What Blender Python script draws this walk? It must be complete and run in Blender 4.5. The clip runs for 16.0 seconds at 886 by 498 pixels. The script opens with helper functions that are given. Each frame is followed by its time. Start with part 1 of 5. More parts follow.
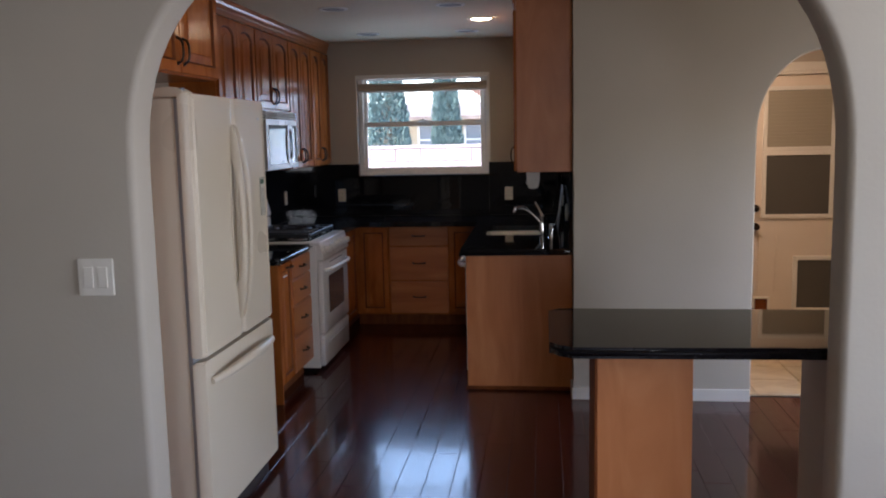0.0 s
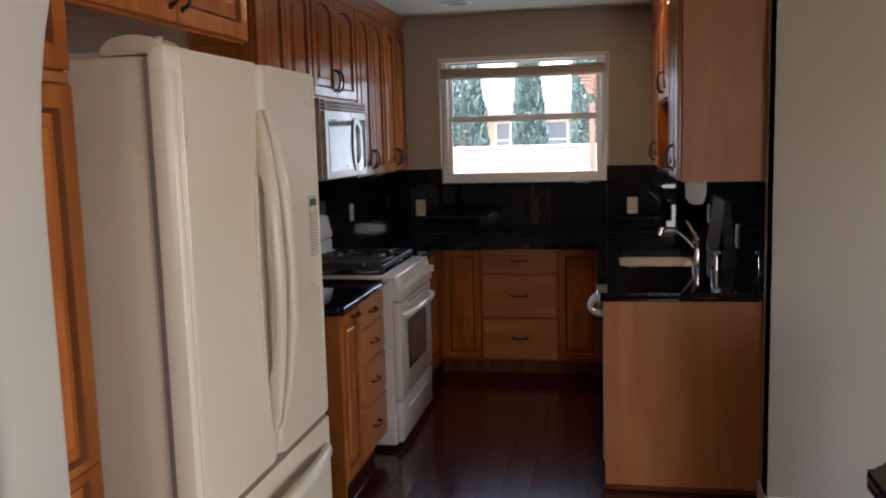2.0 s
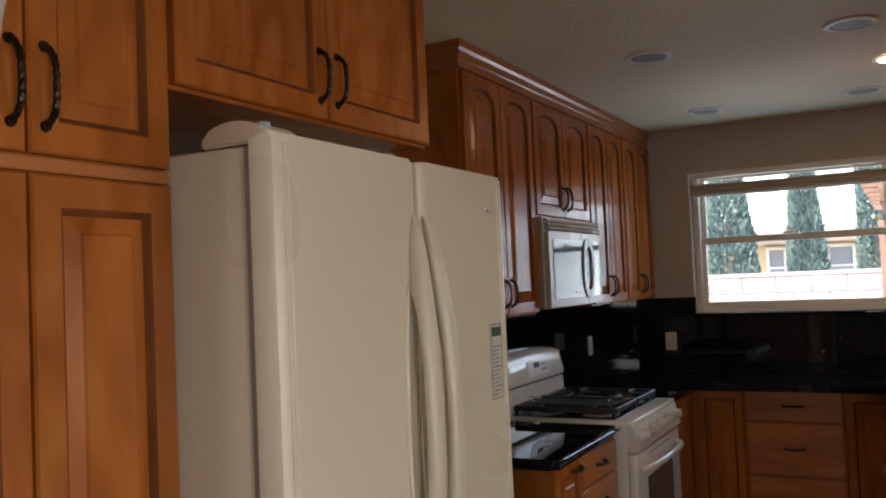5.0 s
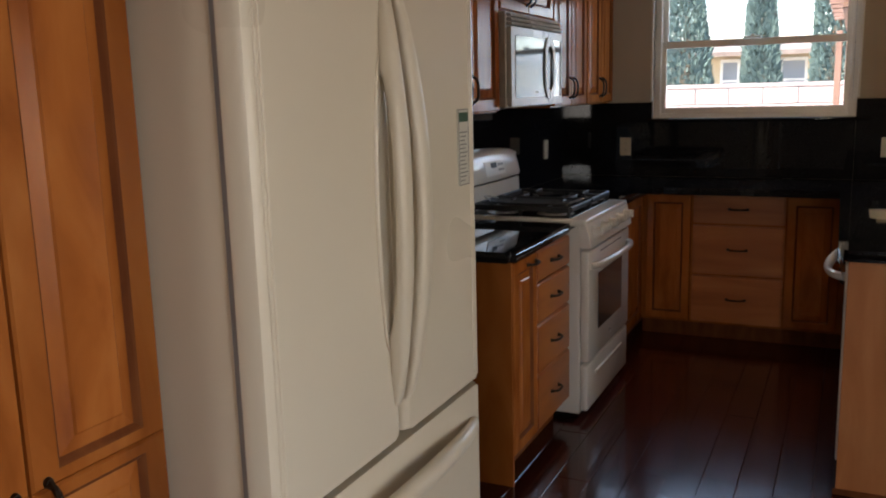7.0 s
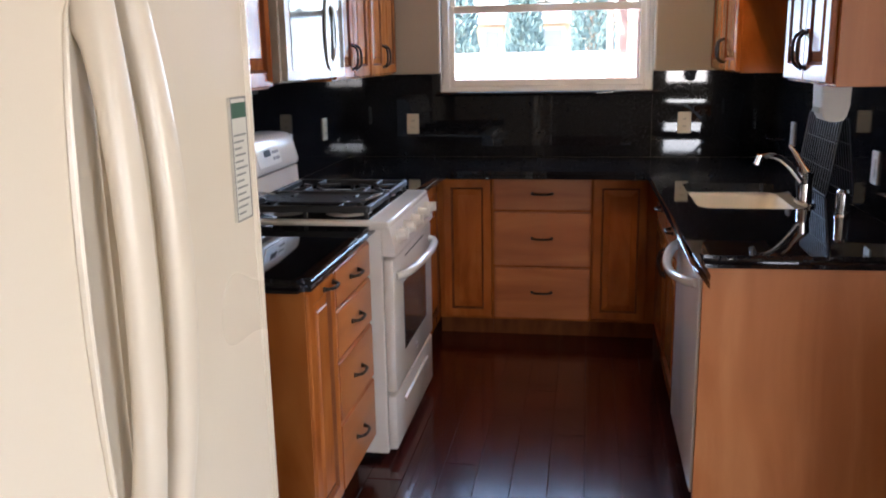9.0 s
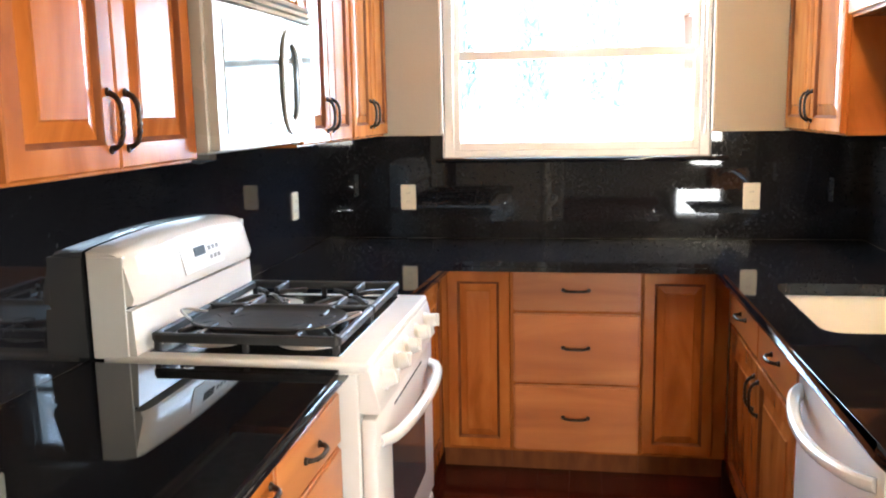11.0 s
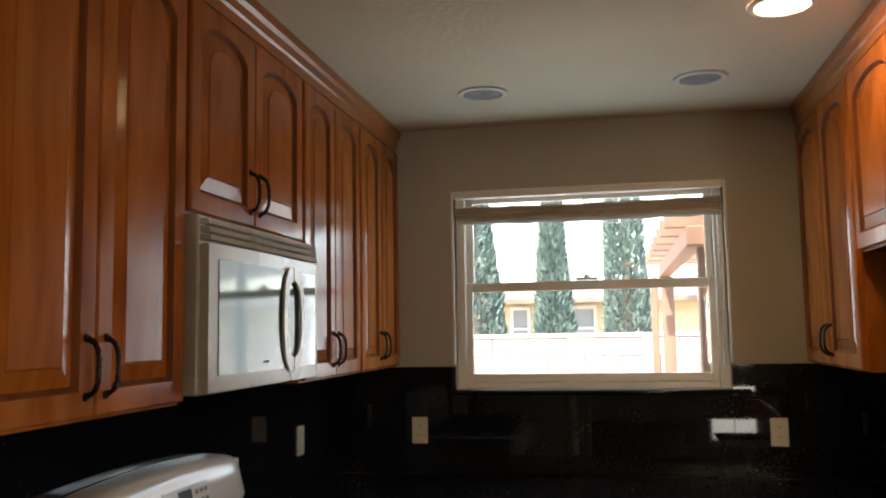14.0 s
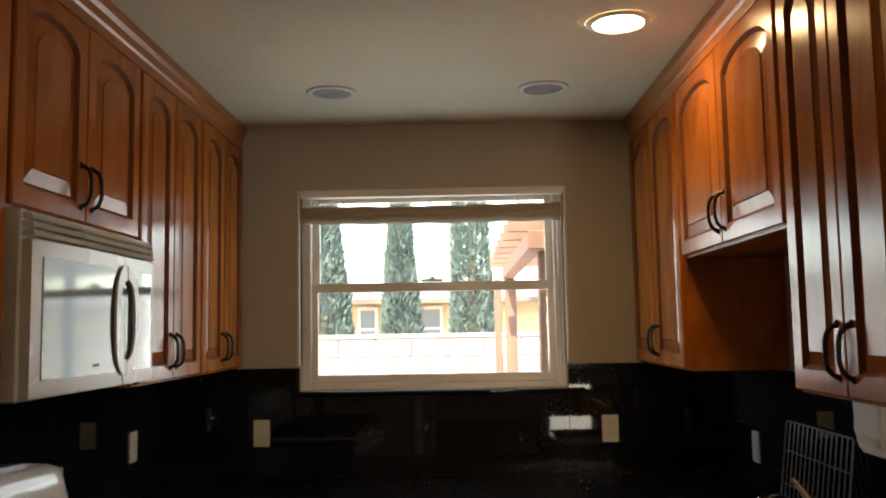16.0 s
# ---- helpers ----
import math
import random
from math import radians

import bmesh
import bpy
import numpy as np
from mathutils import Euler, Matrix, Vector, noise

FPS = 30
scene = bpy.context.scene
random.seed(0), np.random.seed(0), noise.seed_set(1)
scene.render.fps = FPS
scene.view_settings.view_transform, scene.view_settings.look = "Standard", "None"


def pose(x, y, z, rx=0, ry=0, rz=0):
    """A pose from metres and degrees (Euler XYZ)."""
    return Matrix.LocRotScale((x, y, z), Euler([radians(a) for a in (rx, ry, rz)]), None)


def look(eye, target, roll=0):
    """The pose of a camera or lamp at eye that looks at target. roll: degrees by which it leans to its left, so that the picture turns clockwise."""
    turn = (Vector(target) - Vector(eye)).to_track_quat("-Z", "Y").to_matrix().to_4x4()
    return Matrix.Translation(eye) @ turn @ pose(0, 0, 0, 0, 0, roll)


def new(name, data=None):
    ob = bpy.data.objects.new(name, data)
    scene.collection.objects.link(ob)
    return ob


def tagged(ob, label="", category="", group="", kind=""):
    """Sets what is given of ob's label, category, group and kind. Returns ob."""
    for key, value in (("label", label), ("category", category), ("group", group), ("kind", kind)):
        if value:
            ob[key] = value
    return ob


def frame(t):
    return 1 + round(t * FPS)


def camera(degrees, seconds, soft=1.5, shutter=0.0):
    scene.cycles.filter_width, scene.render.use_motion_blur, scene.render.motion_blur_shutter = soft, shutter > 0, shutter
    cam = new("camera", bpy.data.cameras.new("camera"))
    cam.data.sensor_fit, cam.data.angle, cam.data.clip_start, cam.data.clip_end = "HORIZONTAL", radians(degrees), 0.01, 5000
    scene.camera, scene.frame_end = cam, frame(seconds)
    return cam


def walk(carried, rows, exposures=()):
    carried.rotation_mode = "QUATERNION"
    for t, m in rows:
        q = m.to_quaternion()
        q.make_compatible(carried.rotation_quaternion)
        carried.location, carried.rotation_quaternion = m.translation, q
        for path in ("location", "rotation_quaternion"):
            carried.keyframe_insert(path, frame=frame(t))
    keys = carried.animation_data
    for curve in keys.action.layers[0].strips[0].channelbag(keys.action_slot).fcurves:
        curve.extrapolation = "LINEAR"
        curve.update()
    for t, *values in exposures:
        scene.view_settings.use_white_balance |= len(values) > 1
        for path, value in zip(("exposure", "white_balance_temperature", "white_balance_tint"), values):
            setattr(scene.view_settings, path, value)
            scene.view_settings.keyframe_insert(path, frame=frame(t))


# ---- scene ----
cam = camera(54.7, 16.0, soft=2.0)
PATH = [
    (0, (0.099, 0.634, 1.618), (-0.134, 2.604, 1.359), -1.2),
    (0.5, (-0.076, 1.002, 1.59), (-0.315, 2.971, 1.332), -1.4),
    (1, (-0.173, 1.409, 1.595), (-0.425, 3.377, 1.339), -1.5),
    (1.5, (-0.325, 1.796, 1.603), (-0.589, 3.762, 1.349), -1.5),
    (2, (-0.365, 2.178, 1.599), (-0.748, 4.125, 1.347), -1.6),
    (2.5, (-0.402, 2.453, 1.583), (-1.072, 4.323, 1.35), -1.7),
    (3, (-0.44, 2.61, 1.607), (-1.28, 4.415, 1.413), -1.9),
    (3.5, (-0.356, 2.637, 1.615), (-1.316, 4.391, 1.626), -1.9),
    (3.7, (-0.367, 2.656, 1.605), (-1.33, 4.406, 1.717), -2.8),
    (5.8, (-0.353, 2.753, 1.541), (-1.269, 4.531, 1.517), -1.5),
    (6, (-0.365, 2.744, 1.543), (-1.268, 4.524, 1.405), -1.6),
    (6.5, (-0.366, 2.727, 1.502), (-1.243, 4.498, 1.195), -1.5),
    (7, (-0.407, 2.746, 1.484), (-1.254, 4.522, 1.125), -1.5),
    (7.5, (-0.425, 2.835, 1.493), (-1.156, 4.644, 1.055), -1.6),
    (8, (-0.464, 3.053, 1.505), (-1.037, 4.915, 1.053), -1.4),
    (8.5, (-0.588, 3.231, 1.498), (-1.102, 5.111, 1.047), -1.1),
    (8.7, (-0.653, 3.304, 1.501), (-1.081, 5.205, 1.051), -1.1),
    (10.8, (-0.953, 4.377, 1.485), (-1.104, 6.331, 1.087), -1.0),
    (11, (-0.937, 4.462, 1.499), (-1.259, 6.41, 1.181), -1.1),
    (11.5, (-0.934, 4.538, 1.515), (-1.554, 6.437, 1.418), -1.1),
    (12, (-0.933, 4.534, 1.546), (-1.583, 6.424, 1.473), -1.1),
    (12.5, (-0.915, 4.524, 1.554), (-1.57, 6.412, 1.636), -1.2),
    (13, (-0.938, 4.557, 1.553), (-1.582, 6.44, 1.751), -0.8),
    (13.5, (-0.896, 4.551, 1.552), (-1.483, 6.453, 1.749), -0.9),
    (14, (-0.863, 4.549, 1.548), (-1.251, 6.502, 1.739), -1.0),
    (14.5, (-0.847, 4.548, 1.549), (-1.051, 6.529, 1.737), -1.0),
    (15, (-0.852, 4.549, 1.553), (-0.961, 6.537, 1.738), -1.0),
    (15.5, (-0.854, 4.549, 1.552), (-0.937, 6.539, 1.738), -0.9),
    (16, (-0.853, 4.551, 1.552), (-0.892, 6.542, 1.737), -1.0),
]
EXPOSURES = [(0.0, 2.6, 5800, 17), (0.5, 2.3, 5800, 18), (1.1, 2.4, 6000, 18), (1.5, 2.75, 6100, 18), (2.0, 2.85, 6400, 17), (2.6, 2.6, 6400, 15), (3.5, 2.62, 6600, 14), (7.0, 2.55, 6800, 15), (7.6, 2.72, 6800, 17), (8.2, 3.7, 6100, 18), (8.7, 3.8, 6100, 18),
             (10.8, 5.5, 6400, 10), (12.0, 5.4, 6200, 10), (12.5, 4.7, 6300, 10), (13.0, 3.38, 6300, 11), (13.6, 2.96, 7200, 11), (16.0, 2.88, 8300, 12)]
walk(cam, [(t, look(eye, target, roll)) for t, eye, target, roll in PATH], EXPOSURES)
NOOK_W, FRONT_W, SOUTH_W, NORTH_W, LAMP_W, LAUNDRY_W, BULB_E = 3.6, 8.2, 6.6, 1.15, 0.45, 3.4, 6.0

# ---- world, sun and lamps ----
SUN_ELEV, SUN_AZ = 58.0, 205.0
world = bpy.data.worlds.new("sky_world")
scene.world = world
world.use_nodes = True
wn = world.node_tree.nodes
sky = wn.new("ShaderNodeTexSky")
sky.sky_type = "NISHITA"
sky.sun_disc = False
sky.sun_elevation = radians(SUN_ELEV)
sky.sun_rotation = radians(SUN_AZ)
wn["Background"].inputs["Strength"].default_value = 0.15
world.node_tree.links.new(sky.outputs[0], wn["Background"].inputs[0])

sun = new("sun", bpy.data.lights.new("sun", "SUN"))
sun.data.energy, sun.data.angle, sun.data.color = 2.6, radians(0.5), (1.0, 0.95, 0.86)
sun_from = Vector((math.sin(radians(SUN_AZ)) * math.cos(radians(SUN_ELEV)),
                   math.cos(radians(SUN_AZ)) * math.cos(radians(SUN_ELEV)), math.sin(radians(SUN_ELEV))))
sun.matrix_world = look(sun_from * 30, (0, 0, 0))


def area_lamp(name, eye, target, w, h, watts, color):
    """Daylight through an opening, or the fill added in the laundry."""
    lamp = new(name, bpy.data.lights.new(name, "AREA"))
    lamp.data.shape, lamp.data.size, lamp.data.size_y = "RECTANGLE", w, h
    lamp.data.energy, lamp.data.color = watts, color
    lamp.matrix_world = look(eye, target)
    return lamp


# daylight in the nook's side window and in the two windows of the front room
area_lamp("nook_daylight", (2.66, 5.05, 1.0), (-1.5, 4.5, 0.9), 1.25, 1.55, NOOK_W, (1.0, 0.90, 0.77))
area_lamp("front_daylight", (2.66, 2.1, 1.5), (-1.0, 2.9, 1.2), 1.55, 1.25, FRONT_W, (0.97, 0.98, 1.0))
area_lamp("north_daylight", (-0.98, 8.44, 1.70), (-0.98, 4.0, 1.85), 1.05, 0.72, NORTH_W, (0.54, 0.77, 1.0))
area_lamp("south_daylight", (0.97, -2.56, 1.52), (-0.6, 7.8, 0.8), 0.68, 1.16, SOUTH_W, (1.0, 0.97, 0.93))


# ---- materials ----
def material(name, base, rough=0.5, metal=0.0, spec=0.5, coat=0.0):
    m = bpy.data.materials.new(name)
    m.use_nodes = True
    b = m.node_tree.nodes["Principled BSDF"]
    b.inputs["Base Color"].default_value = (*base, 1)
    b.inputs["Roughness"].default_value = rough
    b.inputs["Metallic"].default_value = metal
    b.inputs["Specular IOR Level"].default_value = spec
    b.inputs["Coat Weight"].default_value = coat
    b.inputs["Coat Roughness"].default_value = 0.12
    return m


def noisy(m, stops, scale=(6, 6, 6), detail=4.0, fine=60.0, bump=0.05, rough=None, distort=0.0, per_object=0.0, dist=0.004):
    """Two scales of variation on a material: a stained base colour, fine grain, relief and uneven gloss."""
    t = m.node_tree
    n, l = t.nodes, t.links
    b = n["Principled BSDF"]
    co = n.new("ShaderNodeTexCoord")
    mp = n.new("ShaderNodeMapping")
    mp.inputs["Scale"].default_value = scale
    l.new(co.outputs["Object"], mp.inputs["Vector"])
    if per_object:
        info = n.new("ShaderNodeObjectInfo")
        sc = n.new("ShaderNodeVectorMath")
        sc.operation = "SCALE"
        sc.inputs[0].default_value = (13.0, 7.0, 5.0)
        l.new(info.outputs["Random"], sc.inputs["Scale"])
        l.new(sc.outputs[0], mp.inputs["Location"])
    big = n.new("ShaderNodeTexNoise")
    big.inputs["Scale"].default_value, big.inputs["Detail"].default_value = 1.0, detail
    big.inputs["Distortion"].default_value = distort
    l.new(mp.outputs[0], big.inputs["Vector"])
    small = n.new("ShaderNodeTexNoise")
    small.inputs["Scale"].default_value, small.inputs["Detail"].default_value = fine, 3.0
    l.new(co.outputs["Object"], small.inputs["Vector"])
    ramp = n.new("ShaderNodeValToRGB")
    el = ramp.color_ramp.elements
    el[0].position, el[0].color = stops[0][0], (*stops[0][1], 1)
    el[1].position, el[1].color = stops[-1][0], (*stops[-1][1], 1)
    for p, c in stops[1:-1]:
        e = el.new(p)
        e.color = (*c, 1)
    l.new(big.outputs["Fac"], ramp.inputs[0])
    out = ramp.outputs[0]
    if per_object:
        mr = n.new("ShaderNodeMapRange")
        mr.inputs["To Min"].default_value, mr.inputs["To Max"].default_value = 1 - per_object, 1 + per_object
        l.new(info.outputs["Random"], mr.inputs["Value"])
        hs = n.new("ShaderNodeHueSaturation")
        l.new(mr.outputs[0], hs.inputs["Value"])
        l.new(out, hs.inputs["Color"])
        out = hs.outputs[0]
    l.new(out, b.inputs["Base Color"])
    if bump:
        bp = n.new("ShaderNodeBump")
        bp.inputs["Strength"].default_value, bp.inputs["Distance"].default_value = bump, dist
        l.new(small.outputs["Fac"], bp.inputs["Height"])
        l.new(bp.outputs[0], b.inputs["Normal"])
    if rough:
        rr = n.new("ShaderNodeMapRange")
        rr.inputs["To Min"].default_value, rr.inputs["To Max"].default_value = rough
        l.new(big.outputs["Fac"], rr.inputs["Value"])
        l.new(rr.outputs[0], b.inputs["Roughness"])
    return m


# honey maple with a brown glaze rubbed into its grooves
WOOD = noisy(material("maple", (0.4, 0.17, 0.05), 0.2, spec=0.20, coat=0.0), [(0.25, (0.24, 0.062, 0.011)), (0.5, (0.36, 0.107, 0.021)), (0.78, (0.45, 0.155, 0.035))],
             (5, 5, 1.5), 6, 140, 0.02, (0.15, 0.25), 2.2, 0.10)
WOODX = noisy(material("maple_crosswise", (0.4, 0.17, 0.05), 0.3, spec=0.4, coat=0.18), [(0.25, (0.29, 0.086, 0.020)), (0.5, (0.40, 0.130, 0.033)), (0.78, (0.50, 0.190, 0.054))],
              (1.2, 1.2, 9), 5, 140, 0.02, (0.25, 0.4), 0.8, 0.10)
# brown of the groove glaze; also paints the bar post's shaded side
GLAZE = noisy(material("glaze_and_shade_brown", (0.1, 0.03, 0.01), 0.75, spec=0.15), [(0.3, (0.130, 0.037, 0.011)), (0.7, (0.21, 0.066, 0.018))], (20, 20, 6), 3, 80, 0.02)
PANEL = noisy(material("maple_veneer", (0.5, 0.25, 0.1), 0.4), [(0.25, (0.42, 0.140, 0.040)), (0.55, (0.51, 0.190, 0.062)), (0.8, (0.60, 0.255, 0.098))],
              (6, 6, 1.3), 5, 160, 0.02, (0.33, 0.5), 1.8, 0.06)
GRANITE = noisy(material("black_granite", (0.006, 0.006, 0.007), 0.06, spec=0.30), [(0.35, (0.004, 0.004, 0.005)), (0.62, (0.008, 0.008, 0.010)), (0.75, (0.022, 0.023, 0.027))],
                (90, 90, 90), 5, 300, 0.0, (0.015, 0.045))
FLOORWOOD = noisy(material("dark_cherry_plank", (0.05, 0.018, 0.013), 0.2, spec=0.3, coat=0.4), [(0.25, (0.028, 0.0054, 0.0052)), (0.55, (0.048, 0.0088, 0.0082)), (0.8, (0.070, 0.0138, 0.012))],
                  (16, 1.5, 16), 6, 120, 0.03, (0.12, 0.24), 1.0, 0.28)
FLOORWOOD.node_tree.nodes["Principled BSDF"].inputs["Coat Roughness"].default_value = 0.07
# unseen front room floor, made rougher to dim its reflections
FLOORFRONT = noisy(material("matte_cherry_floor", (0.05, 0.018, 0.013), 0.4, spec=0.3), [(0.25, (0.028, 0.0054, 0.0052)), (0.55, (0.048, 0.0088, 0.0082)), (0.8, (0.070, 0.0138, 0.012))],
                   (16, 1.5, 16), 6, 120, 0.03, (0.32, 0.48), 1.0)
SUBFLOOR = material("plank_joint", (0.012, 0.006, 0.005), 0.6)
PAINT = noisy(material("greige_wall_paint", (0.42, 0.39, 0.34), 0.75), [(0.3, (0.41, 0.372, 0.312)), (0.7, (0.45, 0.41, 0.345))], (1.3, 1.3, 1.3), 3, 60, 0.10, (0.62, 0.8), dist=0.006)
CEIL = noisy(material("textured_ceiling_paint", (0.66, 0.62, 0.54), 0.85), [(0.3, (0.68, 0.61, 0.44)), (0.7, (0.76, 0.69, 0.51))], (1.1, 1.1, 1.1), 3, 40, 0.28, (0.75, 0.9), dist=0.012)
TRIM = noisy(material("white_trim_paint", (0.76, 0.74, 0.68), 0.45), [(0.3, (0.70, 0.68, 0.62)), (0.7, (0.80, 0.78, 0.72))], (3, 3, 3), 3, 90, 0.04, (0.4, 0.55))
VINYL = noisy(material("white_vinyl", (0.78, 0.77, 0.72), 0.35), [(0.3, (0.74, 0.72, 0.66)), (0.7, (0.82, 0.80, 0.75))], (4, 4, 4), 2, 60, 0.02)
FRIDGE = noisy(material("bisque_appliance", (0.72, 0.66, 0.54), 0.26), [(0.05, (0.62, 0.545, 0.427)), (0.95, (0.70, 0.62, 0.493))], (1.5, 1.5, 1.5), 2, 420, 0.10, (0.24, 0.34), dist=0.001)
GASKET = material("grey_gasket", (0.27, 0.28, 0.29), 0.7)
ENAMEL = noisy(material("white_enamel", (0.80, 0.78, 0.73), 0.14), [(0.3, (0.77, 0.75, 0.70)), (0.7, (0.83, 0.81, 0.77))], (3, 3, 3), 2, 60, 0.0, (0.10, 0.2))
# white case given a darker tone: the shade on it is in the colour
MWBODY = noisy(material("shade_toned_microwave_case", (0.56, 0.54, 0.47), 0.28), [(0.3, (0.44, 0.415, 0.345)), (0.7, (0.48, 0.455, 0.385))], (3, 3, 3), 2, 60, 0.0, (0.22, 0.34))
DARK = material("black_enamel", (0.012, 0.012, 0.013), 0.2)
IRON = noisy(material("cast_iron", (0.02, 0.02, 0.021), 0.5), [(0.3, (0.014, 0.014, 0.015)), (0.7, (0.03, 0.03, 0.031))], (20, 20, 20), 3, 200, 0.2, (0.4, 0.6))
BRONZE = noisy(material("oil_rubbed_bronze", (0.03, 0.022, 0.017), 0.35, 0.85), [(0.3, (0.020, 0.015, 0.012)), (0.75, (0.075, 0.052, 0.036))], (60, 60, 60), 3, 300, 0.1, (0.25, 0.45))
CHROME = material("chrome", (0.78, 0.78, 0.79), 0.07, 1.0)
WIRE = material("steel_wire", (0.30, 0.30, 0.31), 0.32, 1.0)
STEEL = noisy(material("brushed_steel", (0.6, 0.6, 0.6), 0.3, 1.0), [(0.3, (0.50, 0.50, 0.51)), (0.7, (0.64, 0.64, 0.65))], (3, 3, 60), 3, 200, 0.02, (0.22, 0.36))
SINKM = noisy(material("biscuit_sink", (0.80, 0.77, 0.68), 0.2), [(0.3, (0.77, 0.74, 0.65)), (0.7, (0.83, 0.80, 0.71))], (6, 6, 6), 2, 60, 0.0)
PLATE = material("ivory_plate", (0.66, 0.61, 0.48), 0.4)
PLATEW = material("white_plate", (0.78, 0.76, 0.70), 0.4)
SLOT = material("dark_slot", (0.02, 0.02, 0.02), 0.6)
OVENGLASS = material("oven_glass", (0.05, 0.05, 0.055), 0.06, spec=0.6)
MWGLASS = material("microwave_window", (0.06, 0.063, 0.050), 0.07, 0.5, spec=0.45)
HOUSEPANE = material("grey_blue_house_pane", (0.30, 0.33, 0.36), 0.15)
PAPER = material("label_paper", (0.55, 0.53, 0.46), 0.7)
GREEN = material("label_green", (0.03, 0.085, 0.05), 0.7)
INK = material("label_ink", (0.20, 0.20, 0.19), 0.7)
FABRIC = noisy(material("beige_shade_fabric", (0.45, 0.40, 0.31), 0.9), [(0.3, (0.40, 0.35, 0.27)), (0.7, (0.50, 0.44, 0.35))], (3, 3, 30), 3, 300, 0.2)
GREY = noisy(material("speaker_grille", (0.25, 0.25, 0.24), 0.6), [(0.3, (0.20, 0.20, 0.19)), (0.7, (0.30, 0.30, 0.29))], (30, 30, 30), 2, 500, 0.3)
BULB = bpy.data.materials.new("lamp_glow")
BULB.use_nodes = True
bb = BULB.node_tree.nodes["Principled BSDF"]
bb.inputs["Emission Color"].default_value, bb.inputs["Emission Strength"].default_value = (1.0, 0.78, 0.5, 1), BULB_E
STONE = noisy(material("cream_floor_tile", (0.5, 0.42, 0.28), 0.35), [(0.3, (0.42, 0.33, 0.20)), (0.55, (0.55, 0.46, 0.31)), (0.8, (0.62, 0.54, 0.40))], (5, 5, 5), 5, 60, 0.05, (0.25, 0.45), 1.5, 0.08)
DOORM = noisy(material("cream_door_paint", (0.74, 0.66, 0.56), 0.4), [(0.3, (0.70, 0.62, 0.52)), (0.7, (0.77, 0.69, 0.59))], (2, 2, 2), 3, 60, 0.03)
MESHM = material("dark_screen", (0.09, 0.085, 0.075), 0.5)
BLINDM = material("closed_blind", (0.36, 0.33, 0.26), 0.6)
BLOCK = noisy(material("concrete_block", (0.62, 0.54, 0.48), 0.9), [(0.3, (0.31, 0.25, 0.235)), (0.7, (0.39, 0.32, 0.30))], (3, 3, 3), 4, 60, 0.3, None, 0, 0.10)
STUCCO = noisy(material("cream_stucco", (0.66, 0.56, 0.38), 0.9), [(0.3, (0.60, 0.50, 0.33)), (0.7, (0.70, 0.60, 0.42))], (1, 1, 1), 4, 40, 0.3)
REDWOOD = noisy(material("patio_timber", (0.36, 0.19, 0.11), 0.7), [(0.3, (0.19, 0.11, 0.08)), (0.7, (0.26, 0.155, 0.115))], (8, 8, 1), 4, 60, 0.1)
# leaf colour lifted towards pale blue: the haze beyond the window is painted in
LEAF = noisy(material("hazed_cypress_leaf", (0.05, 0.10, 0.045), 0.8, spec=0.1), [(0.3, (0.125, 0.185, 0.168)), (0.7, (0.155, 0.220, 0.195))], (4, 4, 4), 3, 30, 0.0)
BARK = noisy(material("bark", (0.15, 0.10, 0.06), 0.9), [(0.3, (0.10, 0.07, 0.04)), (0.7, (0.2, 0.13, 0.08))], (10, 10, 3), 3, 40, 0.3)
SOIL = noisy(material("yard_concrete", (0.5, 0.46, 0.4), 0.95), [(0.3, (0.42, 0.38, 0.33)), (0.7, (0.54, 0.50, 0.44))], (1, 1, 1), 4, 20, 0.3)
ROOFM = noisy(material("roof_shingle", (0.2, 0.16, 0.14), 0.9), [(0.3, (0.15, 0.12, 0.10)), (0.7, (0.26, 0.21, 0.18))], (3, 3, 3), 4, 30, 0.3)
GLASS = bpy.data.materials.new("window_glass")
GLASS.use_nodes = True
gn, gl = GLASS.node_tree.nodes, GLASS.node_tree.links
gn.remove(gn["Principled BSDF"])
gt, gg, gm, gf = gn.new("ShaderNodeBsdfTransparent"), gn.new("ShaderNodeBsdfGlossy"), gn.new("ShaderNodeMixShader"), gn.new("ShaderNodeFresnel")
gg.inputs["Roughness"].default_value = 0.02
gf.inputs["IOR"].default_value = 1.45
gl.new(gf.outputs[0], gm.inputs[0]), gl.new(gt.outputs[0], gm.inputs[1]), gl.new(gg.outputs[0], gm.inputs[2])
gl.new(gm.outputs[0], gn["Material Output"].inputs["Surface"])


# ---- building helpers ----
def thing(name, at, label="", category="", group="", kind=""):
    """An Empty at a thing's base, which parents its parts."""
    ob = new(name)
    ob.location = at
    ob.empty_display_size = 0.1
    return tagged(ob, label, category, group, kind)


def base_of(ob):
    """The world matrix of a parent: an Empty's place; parts themselves stay unmoved."""
    return ob.matrix_basis.copy() if ob.type == "EMPTY" else Matrix.Identity(4)


def part(name, bm, mats, parent=None, label="", smooth=False):
    """Links a bmesh, in world coordinates, as one mesh object."""
    bmesh.ops.recalc_face_normals(bm, faces=bm.faces)
    me = bpy.data.meshes.new(name)
    bm.to_mesh(me)
    bm.free()
    for m in mats if isinstance(mats, (list, tuple)) else [mats]:
        me.materials.append(m)
    if smooth:
        me.shade_smooth()
        me.set_sharp_from_angle(angle=radians(40))
    ob = new(name, me)
    if parent is not None:
        ob.parent = parent
        ob.matrix_parent_inverse = base_of(parent).inverted()
    if label:
        ob["label"] = label
    return ob


